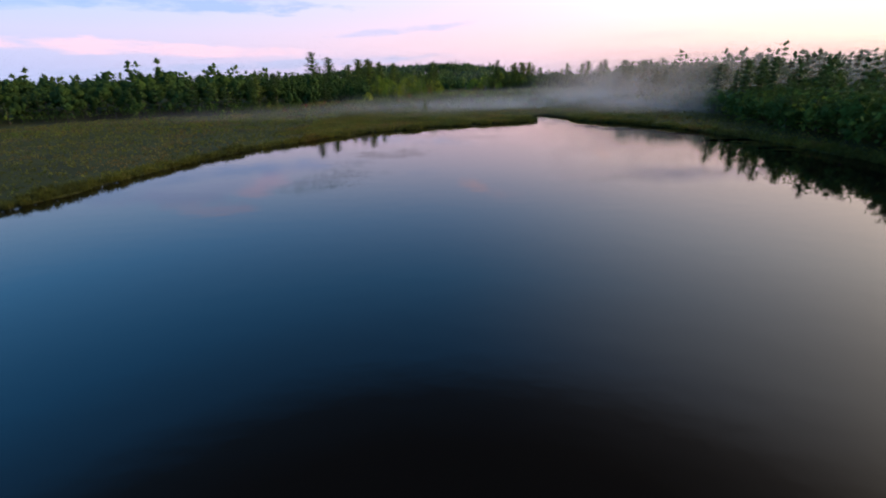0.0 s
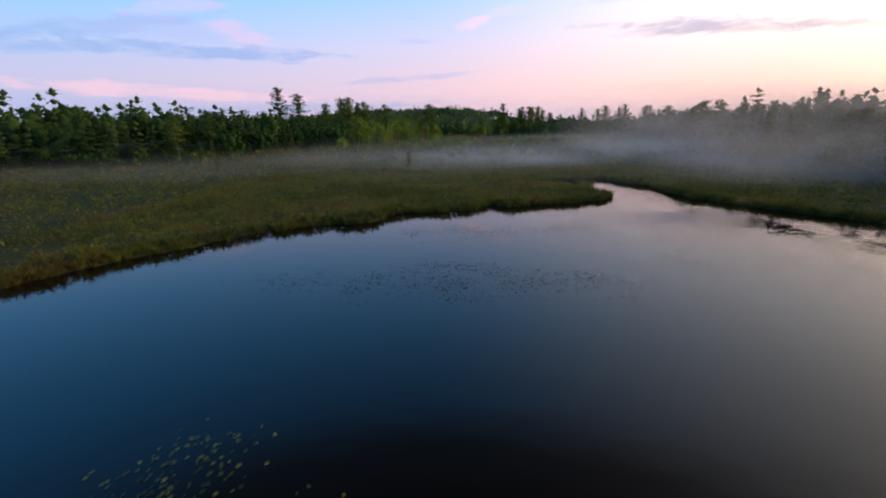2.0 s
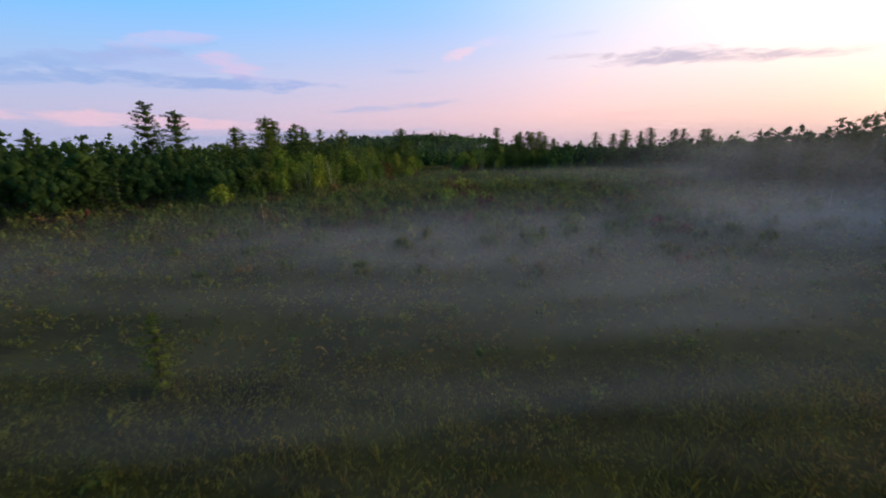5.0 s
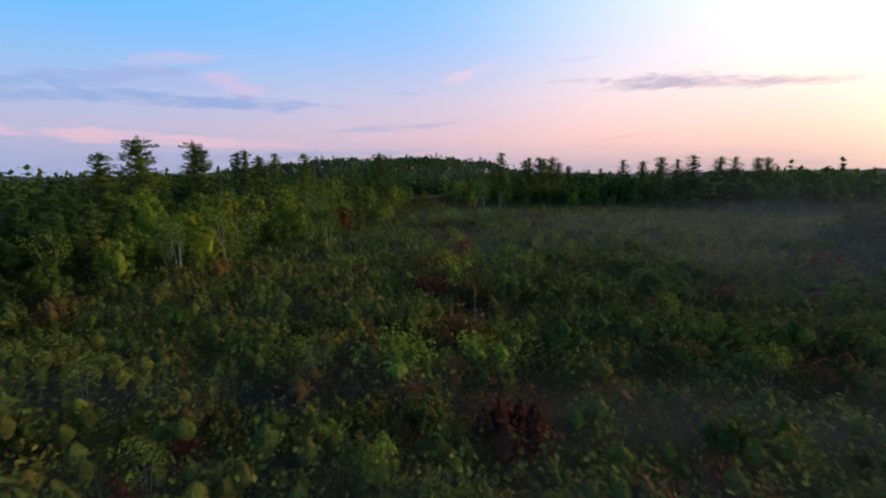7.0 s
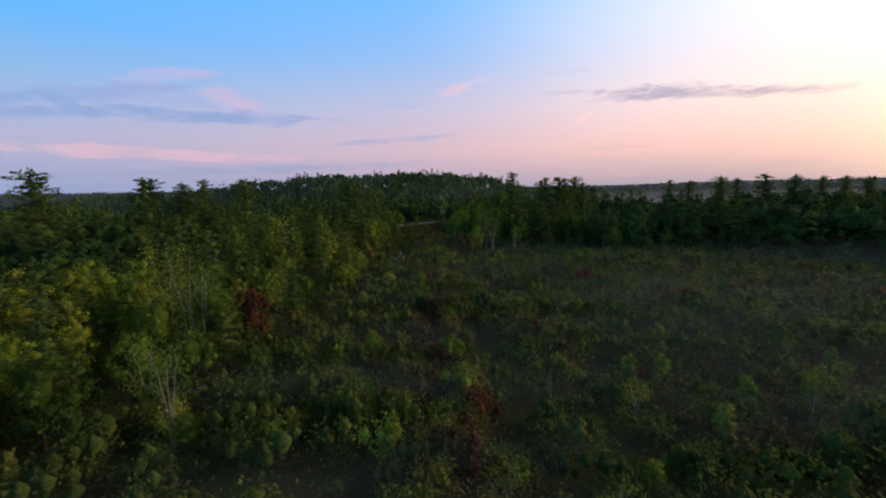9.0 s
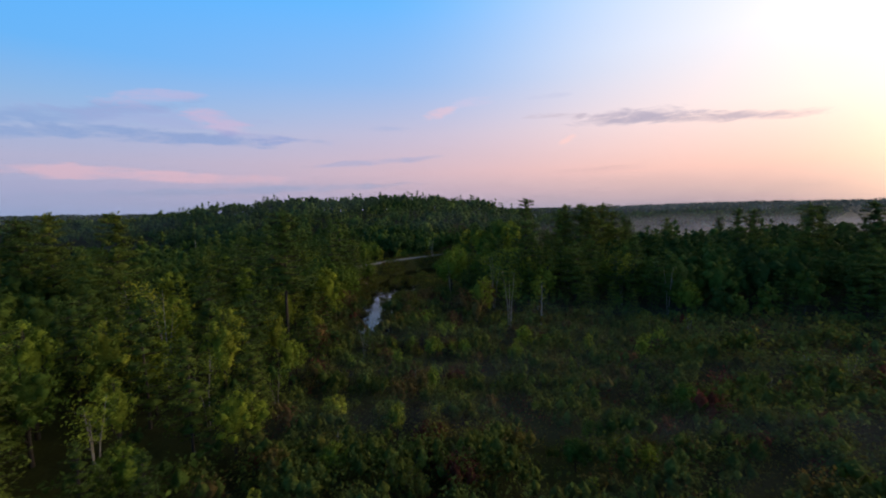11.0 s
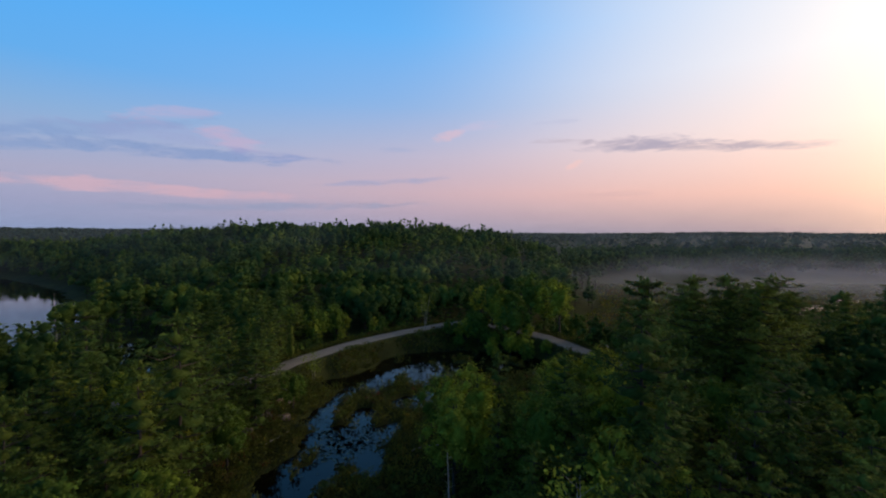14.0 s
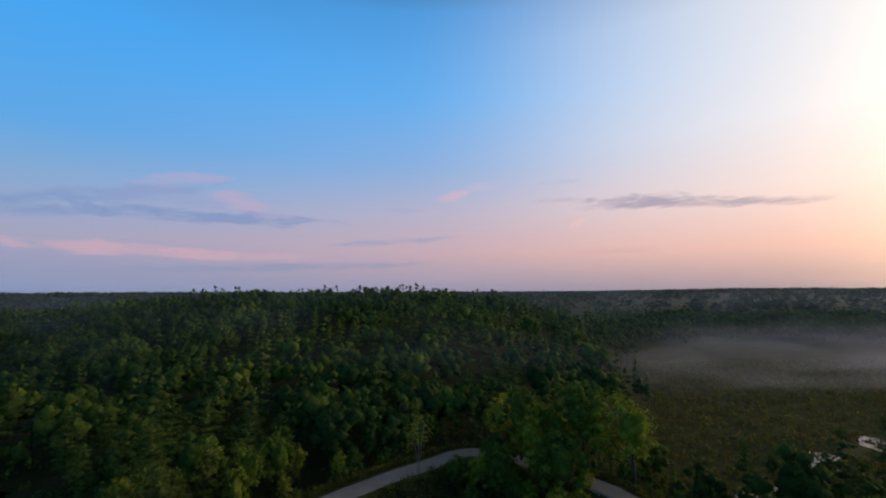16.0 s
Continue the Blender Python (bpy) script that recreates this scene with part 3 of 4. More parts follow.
def far_pine(seed, H):
    """A pine of the bulk of the woods: uneven level plumes round a ragged crown."""
    r = np.random.default_rng(seed)
    mass, C, F = [], [], []
    for k in range(6):
        t = 0.32 + 0.58 * k / 5 + r.uniform(-0.03, 0.03)
        w = H * 0.20 * (1.12 - t) ** 0.55 * r.uniform(0.7, 1.2)
        a = r.uniform(0, 6.28)
        p = np.array([math.cos(a) * w * 0.4, math.sin(a) * w * 0.4, H * t])
        mass.append(blob(p, (w * 0.8, w * 0.8, H * 0.04), r, 2, 5))
        d = r.normal(size=(6, 3)) * (1, 1, 0.3)
        d /= np.linalg.norm(d, axis=1)[:, None]
        C.append(p + d * (w * 1.15, w * 1.15, H * 0.05))
        F.append(d * 0.4 + (0, 0, 1))
    C.append(np.array([(0.1, 0, H * 0.93), (-0.1, 0.1, H * 0.96), (0, 0, H * 0.985)]))
    F.append(np.array([(0.3, 0, 1.0), (0, 0.3, 1.0), (0.2, 0.2, 1.0)]))
    mass.append(blob((0, 0, H * 0.94), (H * 0.055, H * 0.055, H * 0.045), r, 2, 5))
    return join([leaves(np.concatenate(C), 0.40, r, 0.2, None, 0.5, np.concatenate(F))] + mass)


def fir(seed, H, n_tuft, size, spread=0.17):
    r = np.random.default_rng(seed)
    wood, C, A = [tube([(0, 0, 0), (0, 0, H * 0.5), (0, 0, H)], H * 0.012 * np.array([1.3, 0.7, 0.06]), 5)], [], []
    rows = max(9, int(H * 1.3))
    for k in range(rows):
        t = 0.1 + 0.89 * k / (rows - 1)
        reach = H * spread * (1 - t) ** 0.85 * r.uniform(0.75, 1.2) + 0.012 * H
        for b in range(5):
            a = b * 1.257 + k * 0.7 + r.uniform(-0.35, 0.35)
            q = reach * r.uniform(0.65, 1.2)
            d = np.array([math.cos(a), math.sin(a), -0.22])
            m = max(1, int(n_tuft * (0.3 + q / (H * spread))))
            f = r.uniform(0.2, 1.0, m)
            C.append(np.array([0, 0, H * t]) + d * (q * f)[:, None] + r.normal(size=(m, 3)) * 0.09 * q)
            A.append(np.repeat(d[None], m, 0))
    mass = [blob((0, 0, H * z), (H * spread * w, H * spread * w, H * 0.17), r, 2, 6) for z, w in ((0.25, 0.62), (0.48, 0.46), (0.7, 0.28))]
    return join(wood), join([leaves(np.concatenate(C), size, r, 0.7, np.concatenate(A), 0.45)] + mass)


def birch(seed, H, n, size):
    """Two or three thin pale leaning stems with a thin crown."""
    r = np.random.default_rng(seed)
    wood, C = [], []
    for k in range(3):
        a, q = k * 2.1 + r.uniform(-0.5, 0.5), H * r.uniform(0.05, 0.16)
        h = H * r.uniform(0.75, 1.0)
        top = np.array([math.cos(a) * q, math.sin(a) * q, h])
        mid = top * (0.35, 0.35, 0.5)
        wood.append(tube([(math.cos(a) * 0.1, math.sin(a) * 0.1, 0), mid, top * (0.75, 0.75, 0.8), top], 0.042 * H / 8 * np.array([1.2, 0.9, 0.6, 0.15]), 5))
        for j in range(5):
            t = 0.5 + 0.1 * j
            s = mid + (top - mid) * ((t - 0.5) * 2)
            b = a + r.uniform(-2.2, 2.2)
            e = s + np.array([math.cos(b), math.sin(b), 0.9]) * H * 0.11
            wood.append(tube([s, e], 0.015 * H / 8 * np.array([1, 0.3]), 3))
            m = n // 15
            C.append(e + r.normal(size=(m, 3)) * H * (0.055, 0.055, 0.06))
    return join(wood), leaves(np.concatenate(C), size, r, 0.2)


def shrub(seed, H, R, n, size, cores=6):
    r = np.random.default_rng(seed)
    wood = [tube([(0, 0, 0), (math.cos(a) * R * 0.3, math.sin(a) * R * 0.3, H * 0.5), (math.cos(a) * R * 0.6, math.sin(a) * R * 0.6, H * 0.85)], 0.03 * np.array([1, 0.7, 0.3]), 3) for a in (0.3, 1.7, 2.9, 4.4, 5.5)]
    C, mass = [], []
    for k in range(6):
        a, q = k * 1.05 + r.uniform(-0.4, 0.4), R * r.uniform(0.15, 0.62)
        p = np.array([math.cos(a) * q, math.sin(a) * q, H * r.uniform(0.45, 0.8)])
        if k < cores:
            mass.append(blob(p, (R * 0.25, R * 0.25, H * 0.20), r, 2, 5))
        d = r.normal(size=(n // 6, 3))
        d[:, 2] += 0.25
        d /= np.linalg.norm(d, axis=1)[:, None]
        C.append(p + d * r.uniform(0.25, 1.15, n // 6)[:, None] * (R * 0.5, R * 0.5, H * 0.38))
    C = np.concatenate(C)
    C[:, 2] = np.maximum(C[:, 2], 0.08)
    return join(wood), join([leaves(C, size, r, 0.3)] + mass)


def snag(seed, H):
    """A dead grey tree with bare broken limbs."""
    r = np.random.default_rng(seed)
    wood = [tube([(0, 0, 0), (0.02 * H, 0, H * 0.5), (0.03 * H, 0.02 * H, H)], H * 0.012 * np.array([1.3, 0.8, 0.15]), 5)]
    for k in range(16):
        t, a = 0.35 + 0.6 * k / 16, k * 2.4
        q = H * 0.16 * (1.15 - t) * r.uniform(0.6, 1.4)
        s = np.array([0.02 * H, 0, H * t])
        e = s + np.array([math.cos(a) * q, math.sin(a) * q, q * r.uniform(-0.1, 0.6)])
        wood.append(tube([s, e], H * 0.003 * np.array([1, 0.25]), 3))
    return join(wood)


def plant(name, wood, foliage, wood_mat, leaf_mat, label, category, group="", parts=("trunk", "crown")):
    """A plant as one thing: an Empty at its foot with its wood and its foliage as parts."""
    root = new(name)
    w = new(parts[0], mesh_from(parts[0], *wood, [wood_mat], smooth_faces=True))
    w.parent = root
    if foliage is not None:
        c = new(parts[1], mesh_from(parts[1], *foliage, [leaf_mat], smooth_faces=True))
        c.parent = root
    return tagged(root, label, category, group)


def place(x, y, s=1.0, turn=0.0, sink=0.1):
    z = float(height(np.array([x]), np.array([y]))[0])
    return Matrix.Translation((x, y, z - sink)) @ Matrix.Rotation(turn, 4, "Z") @ Matrix.Scale(s, 4)


def set_pose(ob, m):
    ob.matrix_basis = m
    return ob


def copy_scaled(ob, m):
    c = copy_thing(ob, m)
    c.matrix_basis = m
    return c


# ---- ground, water, road ----
def spaced(*runs):
    return np.unique(np.concatenate([np.arange(a, b, s) for a, b, s in runs]).round(3))


GX = spaced((-4200, -400, 180), (-400, -60, 8), (-60, -36, 3), (-36, 46, 1.0), (8.25, 24, 0.5), (46, 130, 4), (130, 400, 10), (400, 4300, 180))
GY = spaced((-600, -20, 25), (-20, 40, 3), (40, 100, 0.9), (76.2, 98, 0.5), (100, 268, 3), (268, 376, 1.1), (376, 640, 6), (640, 1000, 15), (1000, 4500, 150))
gx, gy = np.meshgrid(GX, GY)
gz = height(gx, gy)
idx = np.arange(gx.size).reshape(gx.shape)
quads = np.stack([idx[:-1, :-1], idx[:-1, 1:], idx[1:, 1:], idx[1:, :-1]], -1).reshape(-1, 4)
tagged(new("ground", mesh_from("ground", np.stack([gx, gy, gz], -1).reshape(-1, 3), quads, [M_GROUND], smooth_faces=True)), "dark peat and moss of bog and forest floor", "ground", kind="structure")
W = np.array([(-420, -200, 0), (330, -200, 0), (330, 620, 0), (-420, 620, 0)])
tagged(new("water", mesh_from("water", W, [(0, 1, 2, 3)], [M_WATER])), "still dark pond and creek water mirroring the sky", "water", kind="structure")


def road_strip():
    pts = []
    for k in range(len(ROAD) - 1):
        a, b = np.array(ROAD[max(k - 1, 0)], float), np.array(ROAD[k], float)
        c, d = np.array(ROAD[k + 1], float), np.array(ROAD[min(k + 2, len(ROAD) - 1)], float)
        for t in np.arange(0, 1, 0.1):
            pts.append(0.5 * (2 * b + (c - a) * t + (2 * a - 5 * b + 4 * c - d) * t * t + (3 * b - a - 3 * c + d) * t ** 3))
    P = np.array(pts)
    T = np.gradient(P, axis=0)
    T /= np.linalg.norm(T, axis=1)[:, None]
    S = np.stack([-T[:, 1], T[:, 0]], 1)
    V, Q, cols = [], [], (-2.0, -1.6, -1.05, -0.55, 0, 0.55, 1.05, 1.6, 2.0)
    lift = (-0.25, 0.04, 0.06, 0.03, 0.09, 0.03, 0.06, 0.04, -0.25)
    for k, (p, s) in enumerate(zip(P, S)):
        zc = float(height(p[:1], p[1:])[0])
        for c, l in zip(cols, lift):
            c2 = c + (0.35 * (value_noise(np.array([k * 0.4]), np.array([c]), 77, 2)[0] - 0.5) if abs(c) > 1.3 else 0)
            V.append((*(p + s * c2), zc + l + 0.05))
    n = len(cols)
    for k in range(len(P) - 1):
        for j in range(n - 1):
            Q.append((k * n + j, k * n + j + 1, (k + 1) * n + j + 1, (k + 1) * n + j))
    return np.array(V), np.array(Q)


tagged(new("road", mesh_from("road", *road_strip(), [M_ROAD], smooth_faces=True)), "pale gravel forest road with two worn wheel tracks", "road", kind="structure")


# ---- bog: sedge and low leatherleaf ----
def field(n, x0, x1, y0, y1, keep, seed):
    r = np.random.default_rng(seed)
    x, y = r.uniform(x0, x1, n), r.uniform(y0, y1, n)
    k = keep(x, y, r)
    return x[k], y[k], r


def tufts(x, y, r, blades, tall, wide, lean=0.35):
    """Fans of narrow blades; returns vertices, quads and a tint for each vertex."""
    n = len(x)
    z = height(x, y)
    base = np.repeat(np.stack([x, y, z], 1), blades, 0)
    m = n * blades
    a = r.uniform(0, 2 * np.pi, m)
    hgt = np.repeat(tall * r.uniform(0.6, 1.3, n), blades) * r.uniform(0.6, 1.15, m)
    out = np.stack([np.cos(a), np.sin(a), np.zeros(m)], 1)
    side = np.stack([-np.sin(a), np.cos(a), np.zeros(m)], 1)
    foot = base + out * (r.uniform(0, 0.12, m))[:, None] - (0, 0, 0.05)
    mid = foot + out * (hgt * lean * 0.6)[:, None] + np.array([0, 0, 1]) * (hgt * 0.6)[:, None]
    tip = foot + out * (hgt * lean * 1.7)[:, None] + np.array([0, 0, 1]) * hgt[:, None]
    w = side * (wide * r.uniform(0.6, 1.4, m))[:, None]
    V = np.stack([foot, mid + w, tip, mid - w], 1).reshape(-1, 3)
    patch = value_noise(x * 0.16, y * 0.16, 51, 3)
    t = np.clip((patch - 0.5) * 3.2 + 0.45 + r.normal(size=n) * 0.15, 0, 1)
    return V, np.arange(4 * m).reshape(-1, 4), np.repeat(t, 4 * blades)


def stuff(name, V, Q, tint, mat, label, category):
    return tagged(new(name, mesh_from(name, V, Q, [mat], tint=tint, smooth_faces=True)), label, category, kind="stuff")


def on_bog(x, y, r):
    return (water_distance(x, y) > 0.05) & (forest_depth(x, y) < 1) & (poly_distance(x, y, ROAD, False) > 2.6)


def sprays(x, y, r, each, size, low, high):
    """Small leafy shoots of heath shrubs."""
    n = len(x)
    z = height(x, y)
    C = np.repeat(np.stack([x, y, z], 1), each, 0)
    m = len(C)
    C = C + np.stack([r.normal(size=m) * 0.16, r.normal(size=m) * 0.16, r.uniform(low, high, m)], 1)
    V, Q = leaves(C, size, r, 0.1, np.repeat(np.array([[0.0, 0.0, 1.0]]), m, 0) + r.normal(size=(m, 3)) * 0.5, 0.45)
    patch = value_noise(x * 0.22, y * 0.22, 53, 3)
    t = np.clip((patch - 0.5) * 3.0 + 0.48 + r.normal(size=n) * 0.18, 0, 1)
    return V, Q, np.repeat(t, 4 * each)


def both(a, b):
    return np.concatenate([a[0], b[0]]), np.concatenate([a[1], b[1] + len(a[0])]), np.concatenate([a[2], b[2]])


x, y, r = field(27000, -28, 30, 62, 112, on_bog, 101)
x2, y2, r2 = field(26000, -28, 30, 62, 112, on_bog, 106)
stuff("bog_sedge", *both(tufts(x, y, r, 2, 0.42, 0.02, 0.45), sprays(x2, y2, r2, 6, 0.070, 0.03, 0.42)), M_SEDGE, "low olive sedge and leatherleaf covering the bog", "bog plants")
x, y, r = field(34000, -100, 46, 20, 170, lambda x, y, r: on_bog(x, y, r) & ~((x > -28) & (x < 30) & (y > 62) & (y < 112)), 102)
stuff("bog_sedge_far", *sprays(x, y, r, 3, 0.15, 0.05, 0.5), M_SEDGE, "low olive sedge and leatherleaf further out", "bog plants")
x, y, r = field(120000, -36, 46, 18, 100, lambda x, y, r: (np.abs(water_distance(x, y) - 0.45) < 0.6), 103)
stuff("shore_sedge", *tufts(x, y, r, 8, 0.50, 0.028, 0.36), M_SEDGE, "yellow-green sedge overhanging the pond edge", "bog plants")
x, y, r = field(60000, -32, 32, 20, 98, lambda x, y, r: (np.abs(water_distance(x, y) - 0.28) < 0.30) & (value_noise(x * 0.9, y * 0.9, 59, 2) > 0.42) & (r.random(len(x)) < 0.55), 108)
V, Q, T = tufts(x, y, r, 26, 0.56, 0.024, 0.5)
stuff("shore_tussocks", V, Q, np.clip(T * 0.4 + 0.45, 0, 0.8), M_SEDGE, "drooping yellow-green sedge tussocks over the water", "bog plants")
x, y, r = field(24000, -20, 42, 272, 372, lambda x, y, r: on_bog(x, y, r), 104)
x2, y2, r2 = field(46000, -22, 44, 270, 376, lambda x, y, r: on_bog(x, y, r) & (poly_distance(x, y, ROAD, False) > 2.0), 107)
V, Q, T = both(tufts(x, y, r, 3, 0.6, 0.06, 0.45), sprays(x2, y2, r2, 3, 0.2, 0.1, 1.0))
stuff("creek_sedge", V, Q, T * 0.55, M_SEDGE, "sedge tussocks standing in the creek and pool", "bog plants")
x, y, r = field(14000, 40, 240, 352, 472, lambda x, y, r: on_bog(x, y, r), 105)
stuff("marsh_sedge", *sprays(x, y, r, 3, 0.4, 0.1, 0.8), M_SEDGE, "tawny sedge of the misty far marsh", "bog plants")

# ---- the thicket of shrubs ----
BOG_BUSH = [shrub(240 + k, 2.0, 1.7, 54, 0.17, 1)[1] for k in range(5)]


def bushy(x, y, r):
    return on_bog(x, y, r) & (water_distance(x, y) > 1.9) & (value_noise(x * 0.13, y * 0.13, 57, 2) + r.normal(size=len(x)) * 0.10 > 0.55)


SHRUB_A = [shrub(200 + k, 2.0, 1.2, 560, 0.072) for k in range(4)]
SHRUB_MID = [shrub(260 + k, 2.0, 1.35, 150, 0.088, 3)[1] for k in range(6)]
SHRUB_FAR = [shrub(220 + k, 2.0, 1.35, 42, 0.17, 1)[1] for k in range(6)]


def scatter_stuff(name, kinds, xs, ys, scales, mat, label, category, seed, sink=0.1, tints=None):
    r = np.random.default_rng(seed)
    zs = height(xs, ys)
    Vs, Qs, Ts, n = [], [], [], 0
    for k in range(len(xs)):
        V, Q = kinds[r.integers(len(kinds))]
        a = r.uniform(0, 2 * np.pi)
        c, s = math.cos(a), math.sin(a)
        W2 = V @ np.array([[c, s, 0], [-s, c, 0], [0, 0, 1]]) * scales[k] * (r.uniform(0.9, 1.12), r.uniform(0.9, 1.12), 1) + (xs[k], ys[k], zs[k] - sink)
        Vs.append(W2)
        Qs.append(Q + n)
        t = tints[k] if tints is not None else r.random()
        Ts.append(np.full(len(V), t))
        n += len(V)
    return stuff(name, np.concatenate(Vs), np.concatenate(Qs), np.concatenate(Ts), mat, label, category)


x, y, r = field(2600, 42, 190, 350, 470, lambda x, y, r: on_bog(x, y, r) & (water_distance(x, y) > 1.0) & (value_noise(x * 0.07, y * 0.07, 58, 2) + r.normal(size=len(x)) * 0.1 > 0.5), 122)
scatter_stuff("marsh_shrubs", SHRUB_FAR, x, y, r.uniform(0.3, 0.85, len(x)), M_SHRUB_FAR, "low olive and brown shrubs over the far marsh", "shrubs", 123, tints=np.clip(r.normal(size=len(x)) * 0.2 + 0.45, 0, 1))
x, y, r = field(5200, -95, 40, 64, 150, bushy, 120)
scatter_stuff("bog_bushes", BOG_BUSH, x, y, r.uniform(0.16, 0.42, len(x)) * np.where(r.random(len(x)) < 0.06, 1.4, 1.0), M_SHRUB_FAR, "low olive and brown heath bushes on the bog", "shrubs", 121, tints=np.clip(r.normal(size=len(x)) * 0.2 + 0.35, 0, 1))


def in_thicket(x, y, r):
    d = forest_depth(x, y)
    dense = smooth((y - 112) / 45)
    return (d < 0.5) & (water_distance(x, y) > 0.8) & (y > 108) & (y < 300) & (r.random(len(x)) < dense) & (poly_distance(x, y, ROAD, False) > 4)


x, y, r = field(10500, -60, 115, 108, 300, in_thicket, 111)
near = np.abs(x - 5) + np.maximum(0, 150 - y) * 0.5
order = np.argsort(near)
NEAR = order[:300]
FAR = order[300:]
sc = 1.55 * r.uniform(0.5, 1.1, len(x)) * (0.65 + 0.6 * value_noise(x * 0.05, y * 0.05, 61, 2)) * (0.55 + 0.45 * smooth((y - 115) / 50))
hue = np.clip(value_noise(x * 0.06, y * 0.06, 66, 2) * 0.7 + np.random.default_rng(5).normal(size=len(x)) * 0.26, 0, 1)
NEXT, FAR = FAR[near[FAR] < 34], FAR[near[FAR] >= 34]
scatter_stuff("shrub_thicket", SHRUB_MID, x[NEXT], y[NEXT], sc[NEXT] * 1.05, M_SHRUB_FAR, "dense olive and rust-brown swamp shrubs", "shrubs", 112, tints=hue[NEXT])
scatter_stuff("outer_thicket", SHRUB_FAR, x[FAR], y[FAR], sc[FAR] * 1.05, M_SHRUB_FAR, "dense dark swamp shrubs further out", "shrubs", 113, tints=hue[FAR])
protos = []
for k, (w, f) in enumerate(SHRUB_A):
    mat = (M_SHRUB, M_SHRUB, M_SHRUB, M_YELLOW)[k]
    lab = "bushy olive-green swamp shrub in the thicket" if k < 3 else "yellow-green leafy swamp shrub in the thicket"
    protos.append(plant("swamp_shrub", w, f, M_BARK, mat, lab, "shrub", "shrubs of the thicket", ("stems", "foliage")))
protos.append(plant("swamp_shrub", *SHRUB_A[1], M_BARK, M_RED, "rust-red autumn shrub in the thicket", "shrub", "shrubs of the thicket", ("stems", "foliage")))
for j, k in enumerate(NEAR):
    kind = (0, 1, 2, 0, 3, 2, 1, 0, 4, 1, 2)[j % 11]
    m = place(x[k], y[k], sc[k] * 1.1, r.uniform(0, 6.28))
    if j < 5:
        set_pose(protos[j], m)
    else:
        copy_scaled(protos[kind], m)

x, y, r = field(3600, -24, 44, 296, 376, lambda x, y, r: on_bog(x, y, r) & (water_distance(x, y) > 0.5) & (poly_distance(x, y, ROAD, False) > 2.5), 115)
scatter_stuff("bank_shrubs", SHRUB_FAR[:3], x, y, r.uniform(0.25, 0.75, len(x)), M_SHRUB_FAR, "low rusty and olive shrubs on the pool bank", "shrubs", 116)
x, y, r = field(9000, -30, 44, 318, 376, lambda x, y, r: (poly_distance(x, y, ROAD, False) > 2.7) & (poly_distance(x, y, ROAD, False) < 11) & (water_distance(x, y) > 0.7) & (forest_depth(x, y) < 3) & (r.random(len(x)) < 0.5), 125)
scatter_stuff("road_bank_shrubs", SHRUB_FAR[3:], x, y, r.uniform(0.22, 0.62, len(x)), M_SHRUB_FAR, "low dark green bushes on the road bank", "shrubs", 126, tints=np.clip(r.normal(size=len(x)) * 0.16 + 0.25, 0, 1))
x, y, r = field(52000, -40, 70, 115, 290, in_thicket, 114)
stuff("thicket_undergrowth", *sprays(x, y, r, 3, 0.13, 0.1, 1.0), M_SHRUB_FAR, "low leafy undergrowth between the swamp shrubs", "undergrowth")

# ---- trees: kinds built once ----
KINDS = {
    "maple": [plant("red_maple", *broadleaf(300 + k, 10.0, 2.9 + 0.25 * k, 2300, 0.125, 0.22, 0.62, 2, 34), M_BARK, M_LEAF, "green leafy maple at the edge of the wetland", "tree", "broad-leaved trees") for k in range(4)],
    "yellow": [plant("young_aspen", *broadleaf(320 + k, 10.0, 2.2, 1300, 0.125, 0.18, 0.6, 2, 26), M_BARK, M_YELLOW, "slender yellow-green tree among darker woods", "tree", "broad-leaved trees") for k in range(2)],
    "red": [plant("red_maple", *broadleaf(330, 10.0, 2.8, 1600, 0.13, 0.22, 0.6, 2, 28), M_BARK, M_RED, "maple turned deep red in the wood edge", "tree", "broad-leaved trees")],
    "rust": [plant("red_maple", *broadleaf(334 + k, 10.0, 3.4, 1500, 0.13, 0.12, 0.5, 2, 26), M_BARK, M_RUST, "small rusty-brown maple beside the creek", "tree", "broad-leaved trees") for k in range(2)],
    "pine": [plant("white_pine", *pine(340 + k, 18.0, 36, 0.25, 0.30 + 0.06 * k, 0.165, 5, True, 0.9), M_BARK, M_PINE, "tall dark white pine with ragged level limbs", "tree", "pines") for k in range(3)],
    "youngpine": [plant("white_pine", *pine(350 + k, 12.0, 28, 0.19, 0.10 + 0.06 * k, 0.19, 5, True, 1.2), M_BARK, M_PINE, "young bushy white pine with soft needles", "tree", "pines") for k in range(3)],
    "fir": [plant("balsam_fir", *fir(360 + k, 10.0, 10, 0.17), M_BARK, M_PINE, "narrow pointed dark fir", "tree", "firs") for k in range(2)],
    "birch": [plant("paper_birch", *birch(370 + k, 8.5, 620, 0.13), M_BIRCH, M_LEAF, "pale-stemmed birch clump with thin green crown", "tree", "birches") for k in range(3)],
    "snag": [plant("dead_tree", snag(380, 9.0), None, M_DEAD, None, "bare grey dead tree with broken limbs", "tree", "dead trees")],
}
NOMINAL = {"maple": 10.0, "rust": 10.0, "yellow": 10.0, "red": 10.0, "pine": 18.0, "youngpine": 12.0, "fir": 10.0, "birch": 8.5, "snag": 9.0}
used = {}


def tree(kind, x, y, tall, turn=None, top=None):
    """Sets a tree of that kind; top: the height its tip reaches above the water."""
    r = random.Random(int(x * 131 + y * 17))
    if top is not None:
        tall = top - float(height(np.array([x]), np.array([y]))[0])
    m = place(x, y, tall / NOMINAL[kind], r.uniform(0, 6.28) if turn is None else turn)
